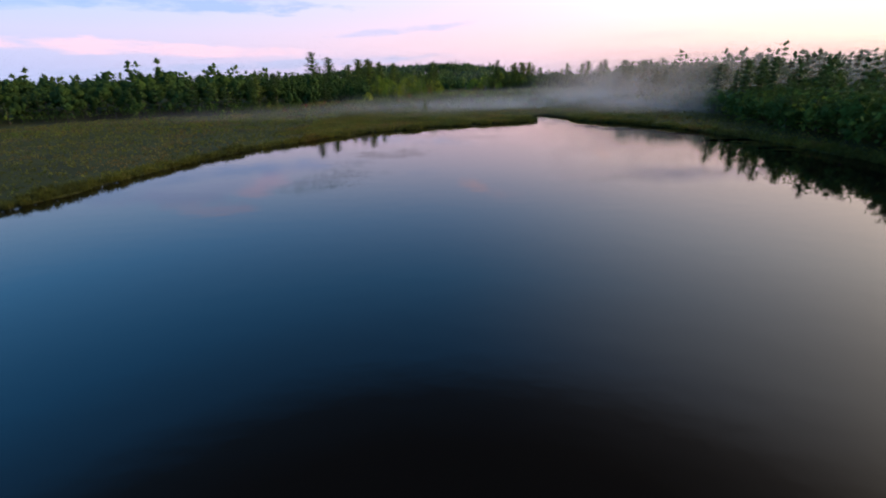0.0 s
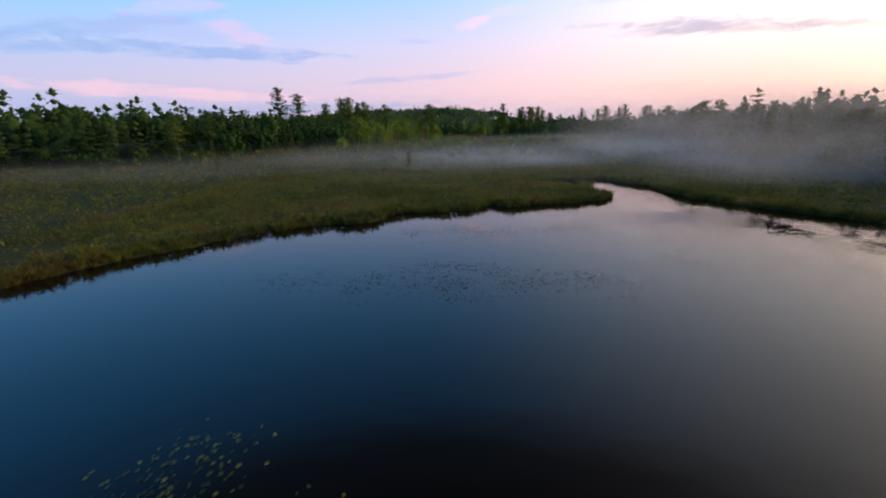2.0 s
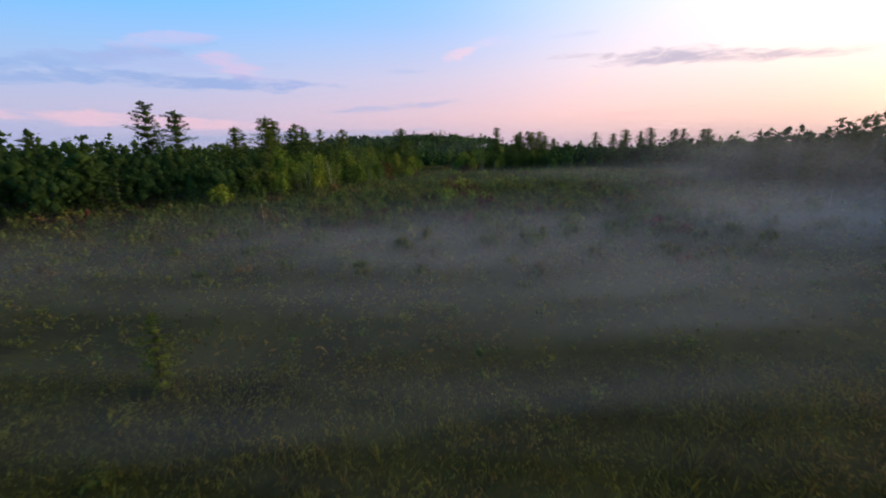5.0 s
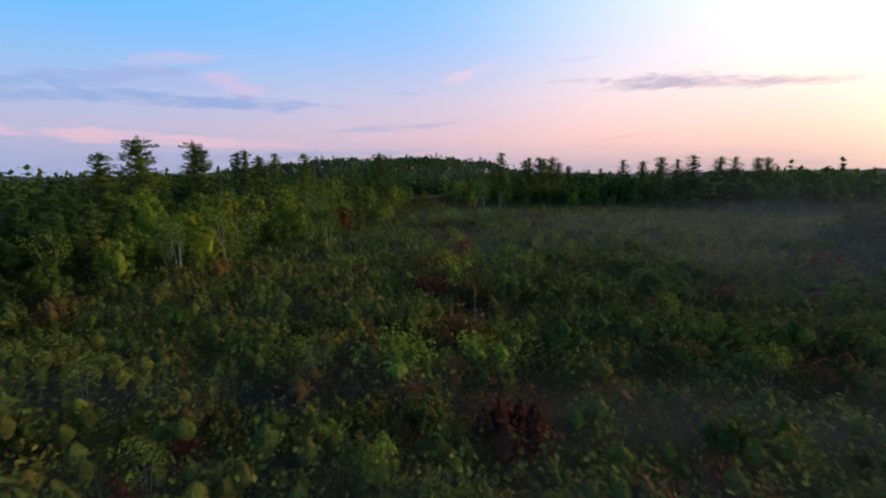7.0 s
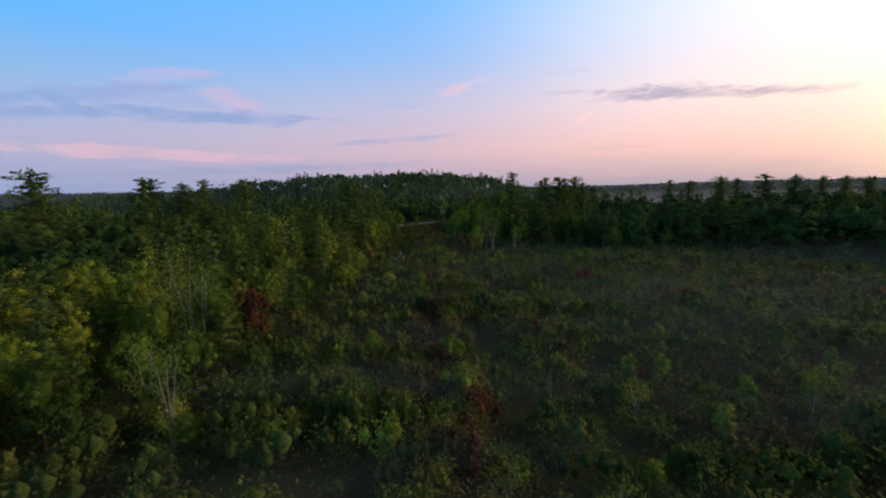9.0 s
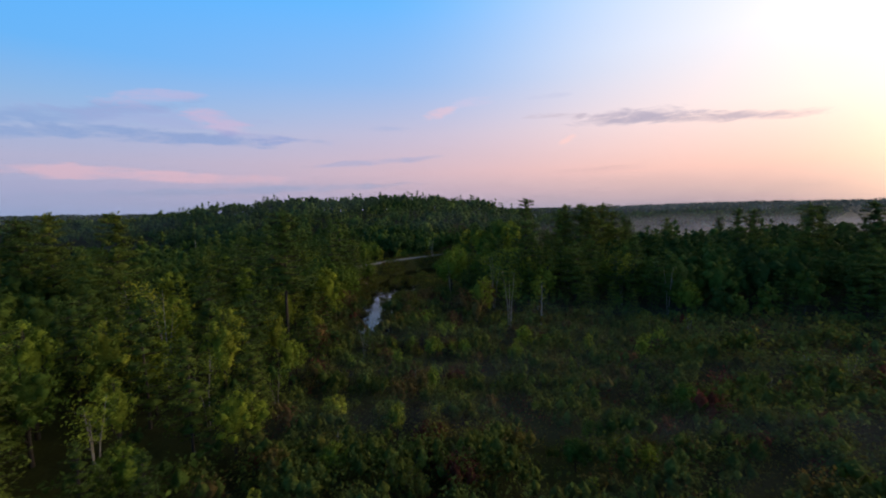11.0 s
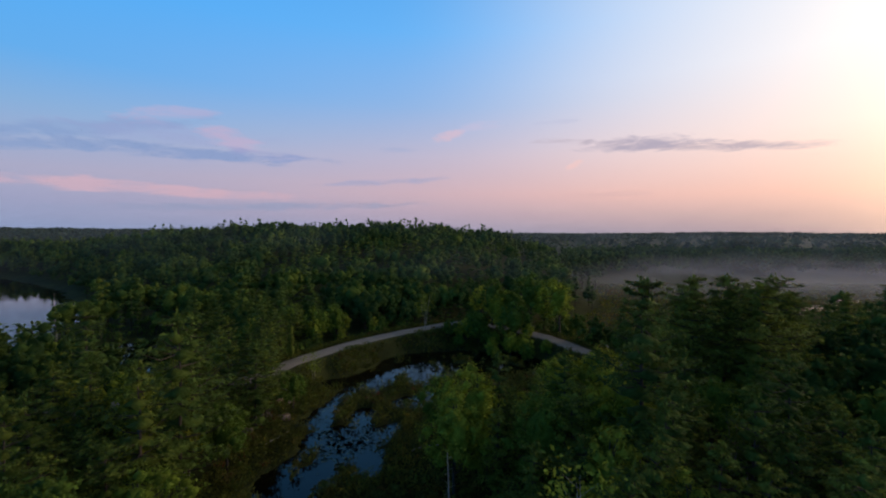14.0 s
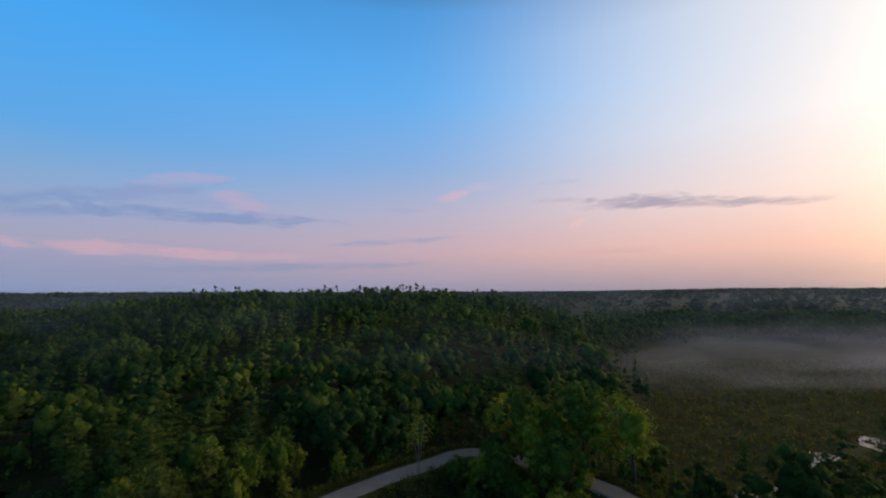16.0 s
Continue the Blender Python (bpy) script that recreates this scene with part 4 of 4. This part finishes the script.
    n = used.get(kind, 0)
    used[kind] = n + 1
    if n < len(KINDS[kind]):
        return set_pose(KINDS[kind][n], m)
    return copy_scaled(KINDS[kind][n % len(KINDS[kind])], m)


# emergent pines and single trees
for px, py, top in ((-60.8, 190.5, 21.2), (-53.4, 188.7, 18.8), (-39.1, 200, 18.4), (-35.7, 210, 17.4), (-48.8, 205, 16.6), (-51.0, 234.7, 20.7), (-47.6, 252, 19.9), (-58, 270, 20.4), (-52.5, 272, 19.4), (-46.6, 270, 20.0), (-37.8, 270, 19.8), (-15.0, 269.4, 19.6),
                    (25.8, 303.2, 21.2), (44, 314, 19.2), (37.2, 317, 18.6), (49, 325, 17.2), (51.5, 319, 17.8), (57.5, 326, 16.6), (70.4, 300, 17.9), (82.8, 312, 17.6), (82.2, 296, 18.7), (92.8, 305, 18.1), (91.5, 292, 18.9), (106.1, 300, 18.6), (103.7, 288, 18.0), (115.9, 295, 17.9), (112.3, 285, 17.6), (39.1, 318.0, 19.8), (43.0, 318.0, 19.9), (48.7, 318.0, 19.9), (65.3, 354.0, 13.0), (56.8, 354.0, 8.3), (71.7, 354.0, 14.4), (74.3, 335, 15.4), (104.6, 356.7, 14.5),
                    (-57.6, 140, 11.6), (-61.7, 155, 12.7), (-59, 161, 12.6), (-59, 130, 10.7)):
    tree("pine", px, py, 0, top=top + 0.7)
for px, py, tall in ((-7.7, 110.2, 3.3), (-30, 118, 1.8), (-41, 112, 2.2), (-47, 92, 1.5), (-56, 101, 2.4), (-63, 84, 1.8), (-38, 78, 1.4), (-33, 96, 1.3), (-70, 96, 2.3), (-52, 74, 1.5), (-60, 110, 2.2), (-26, 106, 1.2), (-76, 80, 2.0), (-18.4, 312.7, 16.5), (-14.5, 322.5, 11.0), (-25.5, 308, 13.0), (-34, 300, 13.5), (36, 300, 14.0), (14.5, 312, 12.5), (26, 314, 12.0), (34, 316, 12.5), (-18.3, 320.5, 11.5), (-15.6, 327.5, 9.5), (-14.7, 304, 18.0), (-14.5, 319.5, 12.0), (-37, 322, 13.5), (-20.5, 345, 10.5), (-23, 297, 13), (-30, 288, 12.5), (-21, 286, 12), (24, 296, 13), (31, 306, 13.5), (20, 304, 11.5)):
    tree("youngpine", px, py, tall)
for px, py, tall in ((-17.0, 340.5, 7.5), (13.0, 364.0, 4.5), (-43, 114, 2.2), (-52, 97, 2.0), (-60, 88, 1.8), (-36, 104, 1.6), (-48, 80, 2.0)):
    tree("fir", px, py, tall)
for px, py, tall in ((-21.5, 188, 8.5), (-25.4, 184.8, 9.0), (-34.5, 178.6, 8.0), (-17.6, 214.4, 9.5), (-12.8, 201.6, 7.5), (8.7, 194.4, 4.2), (-13.6, 157, 3.6), (45, 281, 10.0), (41, 290, 11.0), (17, 275, 10.5), (17, 292, 11.5), (-12, 336.5, 6.5), (5.5, 362.5, 8.0), (-16.5, 205, 7.0), (-28, 187, 8.0)):
    tree("birch", px, py, tall)
for px, py, tall in ((-14.6, 217.9, 8.0),):
    tree("red", px, py, tall)
for px, py, tall in ((0.8, 287, 5.5), (3.4, 291.5, 5.0), (1.2, 280.5, 4.6), (10.2, 284, 6.5), (12.4, 279.5, 5.6), (8.0, 274.5, 4.6), (-11.4, 292, 5.5), (-13.5, 282.5, 6.5), (4.5, 296.5, 4.8), (14.5, 286.5, 7.0), (-10.4, 268, 5.0)):
    tree("rust", px, py, tall)
for px, py, tall in ((29.9, 259.3, 4.6), (33, 262, 4.8), (20, 296, 11.5), (24, 293, 10.0), (-31, 181.7, 6.5), (13, 282, 9.0), (-12.8, 297.1, 3.5), (27, 290, 9.5)):
    tree("yellow", px, py, tall)
for px, py, tall in ((-13, 284, 10.5), (-14.5, 289, 12.0), (-12.5, 295, 9.5), (-15.5, 300, 12.5), (-17, 307, 11.5), (-14.0, 311, 8.5), (-20, 317, 10.0), (-24, 320, 9.0), (9.5, 306, 11.0), (12.5, 311, 12.0), (9.5, 317, 9.0), (47.2, 348.0, 2.8), (50.6, 348.0, 3.9), (56.7, 348.0, 5.3), (62.3, 348.0, 6.0), (43.5, 348.0, 1.0), (40, 325, 9.0), (30, 318, 10.0), (22, 313, 11.0), (17.5, 361.5, 7.5), (21.5, 363, 8.5), (25, 359.5, 7.0), (10.5, 361.5, 5.5), (24, 366.5, 9.5), (19, 372, 10.0), (-27, 336, 8.0), (-12.0, 326, 6.5), (-16.5, 330.0, 7.5), (-19.0, 333, 8.5), (-23.5, 331.5, 8.0), (20.5, 357.5, 4.5), (23.5, 355.5, 5.5), (27, 356.5, 5.0), (29, 333.0, 7.0), (32, 330.5, 8.5), (27, 330, 7.5), (34.5, 332, 7.5), (47.5, 338, 10.0), (24.5, 327.5, 8.0), (37, 327, 9.5), (23, 353.5, 6.5), (19, 351.8, 4.0), (24.5, 356.5, 12.0), (29, 362, 14.0), (21, 367, 12), (34, 357, 13.5), (26, 350.0, 5.0), (17, 360, 7.5), (19.5, 354.5, 5.0), (42, 344, 7.5), (29.5, 350.5, 4.5), (14.5, 361.0, 6.5), (18.5, 357.5, 5.5), (22.5, 359.5, 7.5), (26.0, 353.5, 6.0), (12.5, 358.5, 4.0), (16.0, 364.5, 6.0), (30.0, 336.5, 5.0), (31.5, 334, 6.0), (-24.5, 323.0, 6.5), (-28.0, 317.5, 7.5), (-31, 314.5, 8), (-21, 322, 5.0), (-39, 311, 8.0), (-45, 309, 9.0)):
    if px < -15 and tall > 6:
        tree("youngpine", px, py, tall * 1.2)
    else:
        tree("maple", px, py, tall)
rs = random.Random(77)
for kind, count, low, high in (("birch", 34, 2.4, 4.6), ("yellow", 80, 1.8, 3.8), ("red", 18, 1.6, 3.0), ("rust", 34, 1.8, 3.6), ("snag", 16, 2.6, 4.2), ("maple", 56, 2.0, 4.2)):
    for k in range(count):
        py = rs.uniform(140, 272)
        px = rs.uniform(-20 + 0.04 * (py - 140), 48)
        if forest_depth(np.array([px]), np.array([py]))[0] < -1 and water_distance(np.array([px]), np.array([py]))[0] > 1.5:
            tree(kind, px, py, rs.uniform(low, high))
for px, py, tall in ((-77, 364, 11.0), (-24, 196, 7.0), (22, 276, 8.0), (9, 300, 8.0)):
    tree("snag", px, py, tall)

# the woods: nearest trees one by one, the rest in bulk
r = np.random.default_rng(900)
step = 4.3
cx, cy = np.meshgrid(np.arange(-420, 420, step), np.arange(-140, 720, step))
cx = cx.ravel() + r.uniform(-1.9, 1.9, cx.size)
cy = cy.ravel() + r.uniform(-1.9, 1.9, cy.size)
fd = forest_depth(cx, cy)
ok = (fd > 0.6) & (water_distance(cx, cy) > 1.5) & (np.abs(cx) < 110 + 0.55 * np.maximum(cy + 60, 0)) & (cy > -30) & (cy < 620)
# woods behind a deep belt, or on the far side of the hill, are hidden: thin them
ok &= ~((fd > 45) & (cy < 330) & (r.random(cx.size) < 0.66))
ok &= ~((cy > 535) & (np.abs(cx + 40) < 150) & (r.random(cx.size) < 0.85))
ok &= ~((cy > 330) & (np.abs(cx - 5) > (cy - 232) * 1.03))
ok &= ~((cy > 385) & (r.random(cx.size) < 0.42))
cx, cy, fd = cx[ok], cy[ok], fd[ok]
line = np.hypot(cx - 6, np.maximum(0, np.maximum(150 - cy, cy - 330)))
order = np.argsort(line)
mixv = value_noise(cx * 0.03, cy * 0.03, 71, 2)
pick = r.random(len(cx))
tall = r.uniform(7.5, 12.5, len(cx)) * (0.85 + 0.3 * value_noise(cx * 0.05, cy * 0.05, 73, 2))
east = smooth((cx - 28) / 8) * smooth((150 - cy) / 30)
tall *= np.maximum(0.62 + 0.36 * smooth(fd / 9), 0.95 * east)
tall *= 1 - east * (0.20 + 0.2 * smooth((85 - cy) / 50))
near_n = 270
for k in order[:near_n]:
    p, kind, h = pick[k], "maple", tall[k]
    if p < 0.22 + 0.2 * (mixv[k] > 0.55) + 0.28 * (cy[k] > 225):
        kind, h = "youngpine", tall[k] * 1.12
    elif p > 0.93:
        kind = "birch"
    elif p > 0.80 - 0.1 * (cx[k] < 0):
        kind = "yellow"
    elif p > 0.77 - 0.1 * (cx[k] < 0):
        kind = "fir"
    tree(kind, float(cx[k]), float(cy[k]), float(h))
rest = order[near_n:]
middle = ((line[rest] < 75) & (cy[rest] < 372)) | ((np.abs(cx[rest] - 52) < 17) & (np.abs(cy[rest] - 60) < 62) & (fd[rest] < 14))
is_pine = pick[rest] < 0.20 + 0.35 * (mixv[rest] > 0.5) + 0.3 * (cy[rest] < 250) + 0.22 * (cy[rest] > 330)
LODS = [
    ("forest_broadleaf", middle & ~is_pine, [broadleaf(500 + k, 10.0, 3.2, 230, 0.26, 0.15, 0.72, 2, 14)[1] for k in range(7)], 10.0, M_LEAF_FAR, "dense green broad-leaved forest canopy"),
    ("forest_pine", middle & is_pine, [pine(520 + k, 12.0, 9, 0.34, 0.16 + 0.04 * k, 0.18, 4, True, 0.85)[1] for k in range(6)], 12.0, M_PINE_FAR, "dark pines standing above the forest canopy"),
    ("hill_broadleaf", ~middle & ~is_pine, [broadleaf(540 + k, 10.0, 3.6, 64, 0.42, 0.25, 0.85, 2, 6)[1] for k in range(7)], 10.0, M_LEAF_FAR, "green broad-leaved forest over the low hill"),
    ("hill_pine", ~middle & is_pine, [far_pine(560 + k, 12.0) for k in range(6)], 12.0, M_PINE_FAR, "dark pines scattered over the low hill"),
]
for n, (name, mask, kinds, nominal, mat, label) in enumerate(LODS):
    a = rest[mask]
    boost = np.where((r.random(len(a)) < 0.2) & (cy[a] > 130), np.where(cy[a] > 380, 1.08, 1.24), 1.0) if "pine" in name else np.ones(len(a))
    # southern woods get darker tints, painting in the shade under their crowns
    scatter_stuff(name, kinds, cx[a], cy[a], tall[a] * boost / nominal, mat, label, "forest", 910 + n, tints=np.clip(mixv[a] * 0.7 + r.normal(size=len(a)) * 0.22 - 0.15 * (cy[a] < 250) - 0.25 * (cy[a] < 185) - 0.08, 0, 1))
x, y, r2 = field(30000, -130, 120, 20, 372, lambda x, y, r: (forest_depth(x, y) > -1.5) & (forest_depth(x, y) < 9) & (water_distance(x, y) > 1.0) & (r.random(len(x)) < 0.26), 118)
scatter_stuff("understory", SHRUB_FAR, x, y, r2.uniform(0.8, 1.9, len(x)), M_LEAF_FAR, "leafy saplings and bushes along the forest edge", "undergrowth", 119, tints=np.clip(r2.normal(size=len(x)) * 0.2 + 0.35, 0, 1))
x, y, r2 = field(2600, 36, 62, -10, 110, lambda x, y, r: (forest_depth(x, y) > 0.3) & (forest_depth(x, y) < 12) & (r.random(len(x)) < 0.6), 128)
scatter_stuff("shore_bushes", SHRUB_FAR, x, y, r2.uniform(1.2, 2.3, len(x)), M_LEAF_FAR, "tall dark bushes closing the wood along the shore", "undergrowth", 129, tints=np.clip(r2.normal(size=len(x)) * 0.15 + 0.25, 0, 1))
# trunks of the bulk of the woods that face the open land
edge = rest[(fd[rest] < 14) & (line[rest] < 160)]
tv, tq = [], []
ez = height(cx[edge], cy[edge])
for k, zz in zip(edge, ez):
    v, q = tube([(cx[k], cy[k], zz - 0.2), (cx[k] + 0.1, cy[k], zz + tall[k] * 0.8)], (0.15, 0.05), 4)
    tv.append(v)
    tq.append(q)
tagged(new("forest_trunks", mesh_from("forest_trunks", *join(list(zip(tv, tq))), [M_BARK])), "grey trunks along the edge of the forest", "forest", kind="stuff")
# far ridges clothed with trees
n = 6500
fx, fy = r.uniform(-1900, 1900, n), 560 + 1900 * r.random(n) ** 1.4
k = (np.abs(fx) < fy * 1.15) & ~((np.abs(fx) < 430) & (fy < 700)) & ~((fx > 120) & (np.abs(fy - 1010) < 125)) & ~((fx > 0) & (np.abs(fy - 1590) < 120))
fx, fy = fx[k], fy[k]
FARL = [leaves(np.random.default_rng(600 + j).normal(size=(14, 3)) * (3.4, 3.4, 2.0) + (0, 0, 5.5), 2.9, np.random.default_rng(700 + j), 0.4) for j in range(4)]
scatter_stuff("far_woods", FARL, fx, fy, r.uniform(0.9, 1.5, len(fx)), M_HAZED_WOODS, "distant wooded ridges along the horizon", "forest", 912)

# ---- lily pads ----
def pads(xs, ys, sizes, r):
    V, Q = [], []
    for x, y, s in zip(xs, ys, sizes):
        a0 = r.uniform(0, 6.28)
        t = a0 + np.linspace(0.25, 6.03, 9)
        ring = np.stack([x + np.cos(t) * s * r.uniform(0.9, 1.1, 9), y + np.sin(t) * s * r.uniform(0.9, 1.1, 9), np.full(9, 0.012)], 1)
        base = sum(len(v) for v in V)
        V.append(np.concatenate([[(x, y, 0.012)], ring]))
        for j in range(0, 8, 2):
            Q.append((base, base + 1 + j, base + 2 + j, base + 3 + j))
    return np.concatenate(V), np.array(Q)


def pad_field(n, spots, seed):
    r = np.random.default_rng(seed)
    xs, ys = [], []
    for (sx, sy, rad, share) in spots:
        m = int(n * share)
        a, d = r.uniform(0, 6.28, m), rad * np.sqrt(r.random(m)) * r.uniform(0.5, 1.2, m)
        xs.append(sx + np.cos(a) * d * 1.4)
        ys.append(sy + np.sin(a) * d)
    xs, ys = np.concatenate(xs), np.concatenate(ys)
    k = (value_noise(xs * 0.5, ys * 0.5, seed, 3) > 0.47) & (water_distance(xs, ys) < -0.2)
    return xs[k], ys[k], r


def pad_drift(centres, seed, spread, each):
    """Loose clumps of pads along a drift; each clump is a small dense cluster with stragglers."""
    r = np.random.default_rng(seed)
    xs, ys, tt = [], [], []
    for cx0, cy0 in centres:
        for c in range(each):
            qx, qy = cx0 + r.normal() * spread, cy0 + r.normal() * spread
            m = int(r.integers(3, 22))
            rad = 0.10 + 0.035 * m * r.uniform(0.5, 1.2)
            xs.append(qx + r.normal(size=m) * rad)
            ys.append(qy + r.normal(size=m) * rad * 0.8)
            tt.append(np.clip(r.uniform(0.0, 0.75) + r.normal(size=m) * 0.16, 0, 1))
    xs, ys, tt = np.concatenate(xs), np.concatenate(ys), np.concatenate(tt)
    k = water_distance(xs, ys) < -0.15
    return xs[k], ys[k], tt[k], r


DRIFT = [(-9.9, 24.6), (-9.2, 25.6), (-10.8, 26.8), (-8.6, 27.0), (-10.0, 29.4), (-8.3, 29.9), (-7.2, 30.4), (-8.7, 40.9), (-7.9, 39.6), (-6.5, 39.7), (-5.3, 39.9), (-9.6, 42.8), (-7.8, 41.7), (-5.6, 42.9), (-4.4, 40.2), (-4.4, 44.0), (-3.5, 41.5), (-8.6, 36.5), (-9.2, 33.0)]
xs, ys, tt, r = pad_drift(DRIFT, 81, 0.8, 17)
tt = np.clip(tt * 0.8 + 0.26, 0, 0.95)
V, Q = pads(xs, ys, r.uniform(0.025, 0.06, len(xs)), r)
stuff("lily_pads", V, Q, np.repeat(tt, 10), M_PAD, "drift of small floating lily pads, green to yellow", "lily pads")
SHALLOWS = [(-6.7, 56.0), (-3.4, 55.6), (-2.0, 55.8), (-0.6, 58.1), (0.2, 57.2), (2.0, 58.0), (0.1, 55.0), (1.2, 55.2), (2.8, 56.4), (5.6, 56.8), (6.6, 56.0), (-6.5, 66.8), (0.4, 67.0), (1.0, 66.4), (-1.8, 66.0), (2.6, 65.6), (4.3, 65.7), (8.6, 67.8), (7.5, 66.2), (9.2, 66.0), (1.5, 72.4), (4.0, 72.6), (9.8, 73.2), (10.2, 71.8), (-3.5, 71.2)]
xs, ys, tt, r = pad_drift(SHALLOWS, 82, 0.8, 10)
tt = tt * 0.82
V, Q = pads(xs, ys, r.uniform(0.025, 0.06, len(xs)), r)
stuff("shallow_lily_pads", V, Q, np.repeat(tt, 10), M_PAD, "scattered clumps of lily pads near the bog edge", "lily pads")
xs, ys, r = pad_field(9000, [(24, 67, 3.5, 0.2), (28, 62, 4, 0.2), (30.5, 55, 3.5, 0.2), (31.5, 46, 3, 0.2), (28.5, 50, 3.5, 0.1), (32, 38, 2.5, 0.1)], 83)
V, Q = pads(xs, ys, r.uniform(0.08, 0.18, len(xs)), r)
stuff("lily_pad_band", V, Q, np.repeat(r.random(len(xs)) * 0.6, 10), M_PAD, "pale band of lily pads along the shaded shore", "lily pads")
xs, ys, r = pad_field(9000, [(-5, 300, 5, 0.15), (-6, 318, 7, 0.25), (-3, 335, 9, 0.3), (10, 348, 10, 0.3)], 85)
V, Q = pads(xs, ys, r.uniform(0.12, 0.25, len(xs)), r)
stuff("pool_lily_pads", V, Q, np.repeat(r.random(len(xs)) * 0.7, 10), M_PAD, "lily pads over the beaver pool", "lily pads")

# ---- mist ----
def mist_bank(x0, x1, y, z0, z1, mat, bend=0.0, phase=0.0):
    """One soft upright veil of mist and haze, gently bowed."""
    n = 16
    t = np.linspace(0, 1, n)
    xs = x0 + (x1 - x0) * t
    yy = y + bend * np.sin(t * 6.3 + phase)
    V = np.concatenate([np.stack([xs, yy, np.full(n, z0)], 1), np.stack([xs, yy, np.full(n, z1)], 1)])
    Q = [(k, k + 1, n + k + 1, n + k) for k in range(n - 1)]
    return tagged(new("mist", mesh_from("mist", V, np.array(Q), [mat], smooth_faces=True)), "thin upright veil of mist and haze", "mist", kind="stuff")


M_MISTS = [mist_material("thin_mist", d, (1.0, 0.88, 0.80)) for d in (0.03, 0.065, 0.12, 0.24)]
# warm tint puts the low sun's glare into the haze
M_HAZE_GLARE = mist_material("haze_and_glare", 0.68, (1.0, 0.78, 0.64))
M_MIST_MARSH = mist_material("marsh_mist", 0.30, (1.0, 0.84, 0.78))
M_MIST_FAR = mist_material("far_mist", 0.07, (0.90, 0.86, 0.88))
M_HAZE = mist_material("dusk_haze", 0.06, (0.80, 0.86, 0.95))
yy, k = 82.0, 0
while yy < 292:
    d = 0 if yy < 90 else 1 if yy < 106 else 2 if yy < 115 else 3 if yy < 142 else 2 if yy < 158 else 1
    west = -34 + 0.10 * (yy - 80) + 12 * math.sin(k * 2.7)
    mist_bank(west, 88 + 0.3 * (yy - 80), yy, 0.1, 2.6 + 2.6 * float(smooth((yy - 84) / 50)) + 0.9 * math.sin(k * 1.7), M_MISTS[d], 4.0, k * 2.1)
    yy += 2.3 if yy < 150 else 4.2
    k += 1
# tall sheets added along the east shore for haze and sun glare
for k in range(13):
    yk = 73 + k * 9.5
    mist_bank(30 if yk < 80 else 16 + 0.05 * yk, 137 + k * 4, yk, -3.0, 16.0 + 2.0 * math.sin(k * 1.9), M_HAZE_GLARE if 0 < k < 10 else M_MISTS[3], 4.0, k * 1.3)
for k in range(10):
    mist_bank(-110 + 3 * k, 14, 92 + k * 7, 0.1, 3.4, M_MISTS[1], 2.0, k * 1.1)
for k in range(9):
    mist_bank(18 + 2 * k, 125, 196 + k * 8, 0.1, 6.5 + 1.2 * math.sin(k * 2.3), M_MISTS[2], 3.0, k * 1.7)
for k in range(13):
    mist_bank(38 + k * 5 + 14 * math.sin(k * 1.4), 330 + k * 10, 414 + k * 9, 0.1, 14.0 + 3 * math.sin(k * 2.1), M_MIST_MARSH, 6, k * 1.9)
for k in range(5):
    mist_bank(150 + 30 * k, 1500, 930 + k * 45, 1, 17, M_MIST_FAR, 12, k)
for k in range(4):
    mist_bank(60 - 60 * k, 2100, 1500 + k * 60, 2, 22, M_MIST_FAR, 20, k)
for k in range(6):
    mist_bank(-900 - 200 * k, 900 + 200 * k, 400 + k * 75, 0.1, 60, M_HAZE, 6)


# ---- stones and fallen wood by the pool ----
def boulder(seed):
    r = np.random.default_rng(seed)
    return blob((0, 0, 0.22), (0.55 * r.uniform(0.7, 1.3), 0.45 * r.uniform(0.7, 1.3), 0.34), r, 4, 8)


STONES = [tagged(new("boulder", mesh_from("boulder", *boulder(40 + k), [M_STONE])), "pale pinkish granite boulder by the road", "boulder", "boulders") for k in range(4)]
r = random.Random(5)
spots = [(-13.6 + r.gauss(0, 0.9), 300.5 + r.gauss(0, 2.0)) for k in range(10)] + [(-15.5 + r.gauss(0, 1.6), 324 + r.gauss(0, 2.4)) for k in range(26)] + [(-38 + r.gauss(0, 3.0), 334.5 + r.gauss(0, 1.2)) for k in range(14)] + [(-28 + r.gauss(0, 1.5), 341 + r.gauss(0, 1.0)) for k in range(8)]
for k, (bx, by) in enumerate(spots):
    m = place(bx, by, r.uniform(0.5, 1.5), r.uniform(0, 6.28), 0.05)
    if k < 4:
        set_pose(STONES[k], m)
    else:
        copy_scaled(STONES[k % 4], m)
LOG = tagged(new("fallen_log", mesh_from("fallen_log", *tube([(0, 0, 0.12), (1.5, 0.1, 0.16), (3.2, -0.1, 0.12), (4.4, 0.15, 0.2)], (0.13, 0.12, 0.1, 0.05), 6), [M_DEAD], smooth_faces=True)), "bleached grey fallen log on the bank", "log", "fallen logs")
for k, (bx, by, a) in enumerate(((-17, 321, 0.6), (-14.5, 327, 2.0), (-16, 329.5, -0.7), (-36, 336, 0.3), (-41, 333, 2.6), (-12.5, 316, 1.1), (2.5, 300, 2.2), (5, 315, 0.4))):
    m = place(bx, by, 1.0, a, 0.0)
    if k == 0:
        set_pose(LOG, m)
    else:
        copy_scaled(LOG, m)
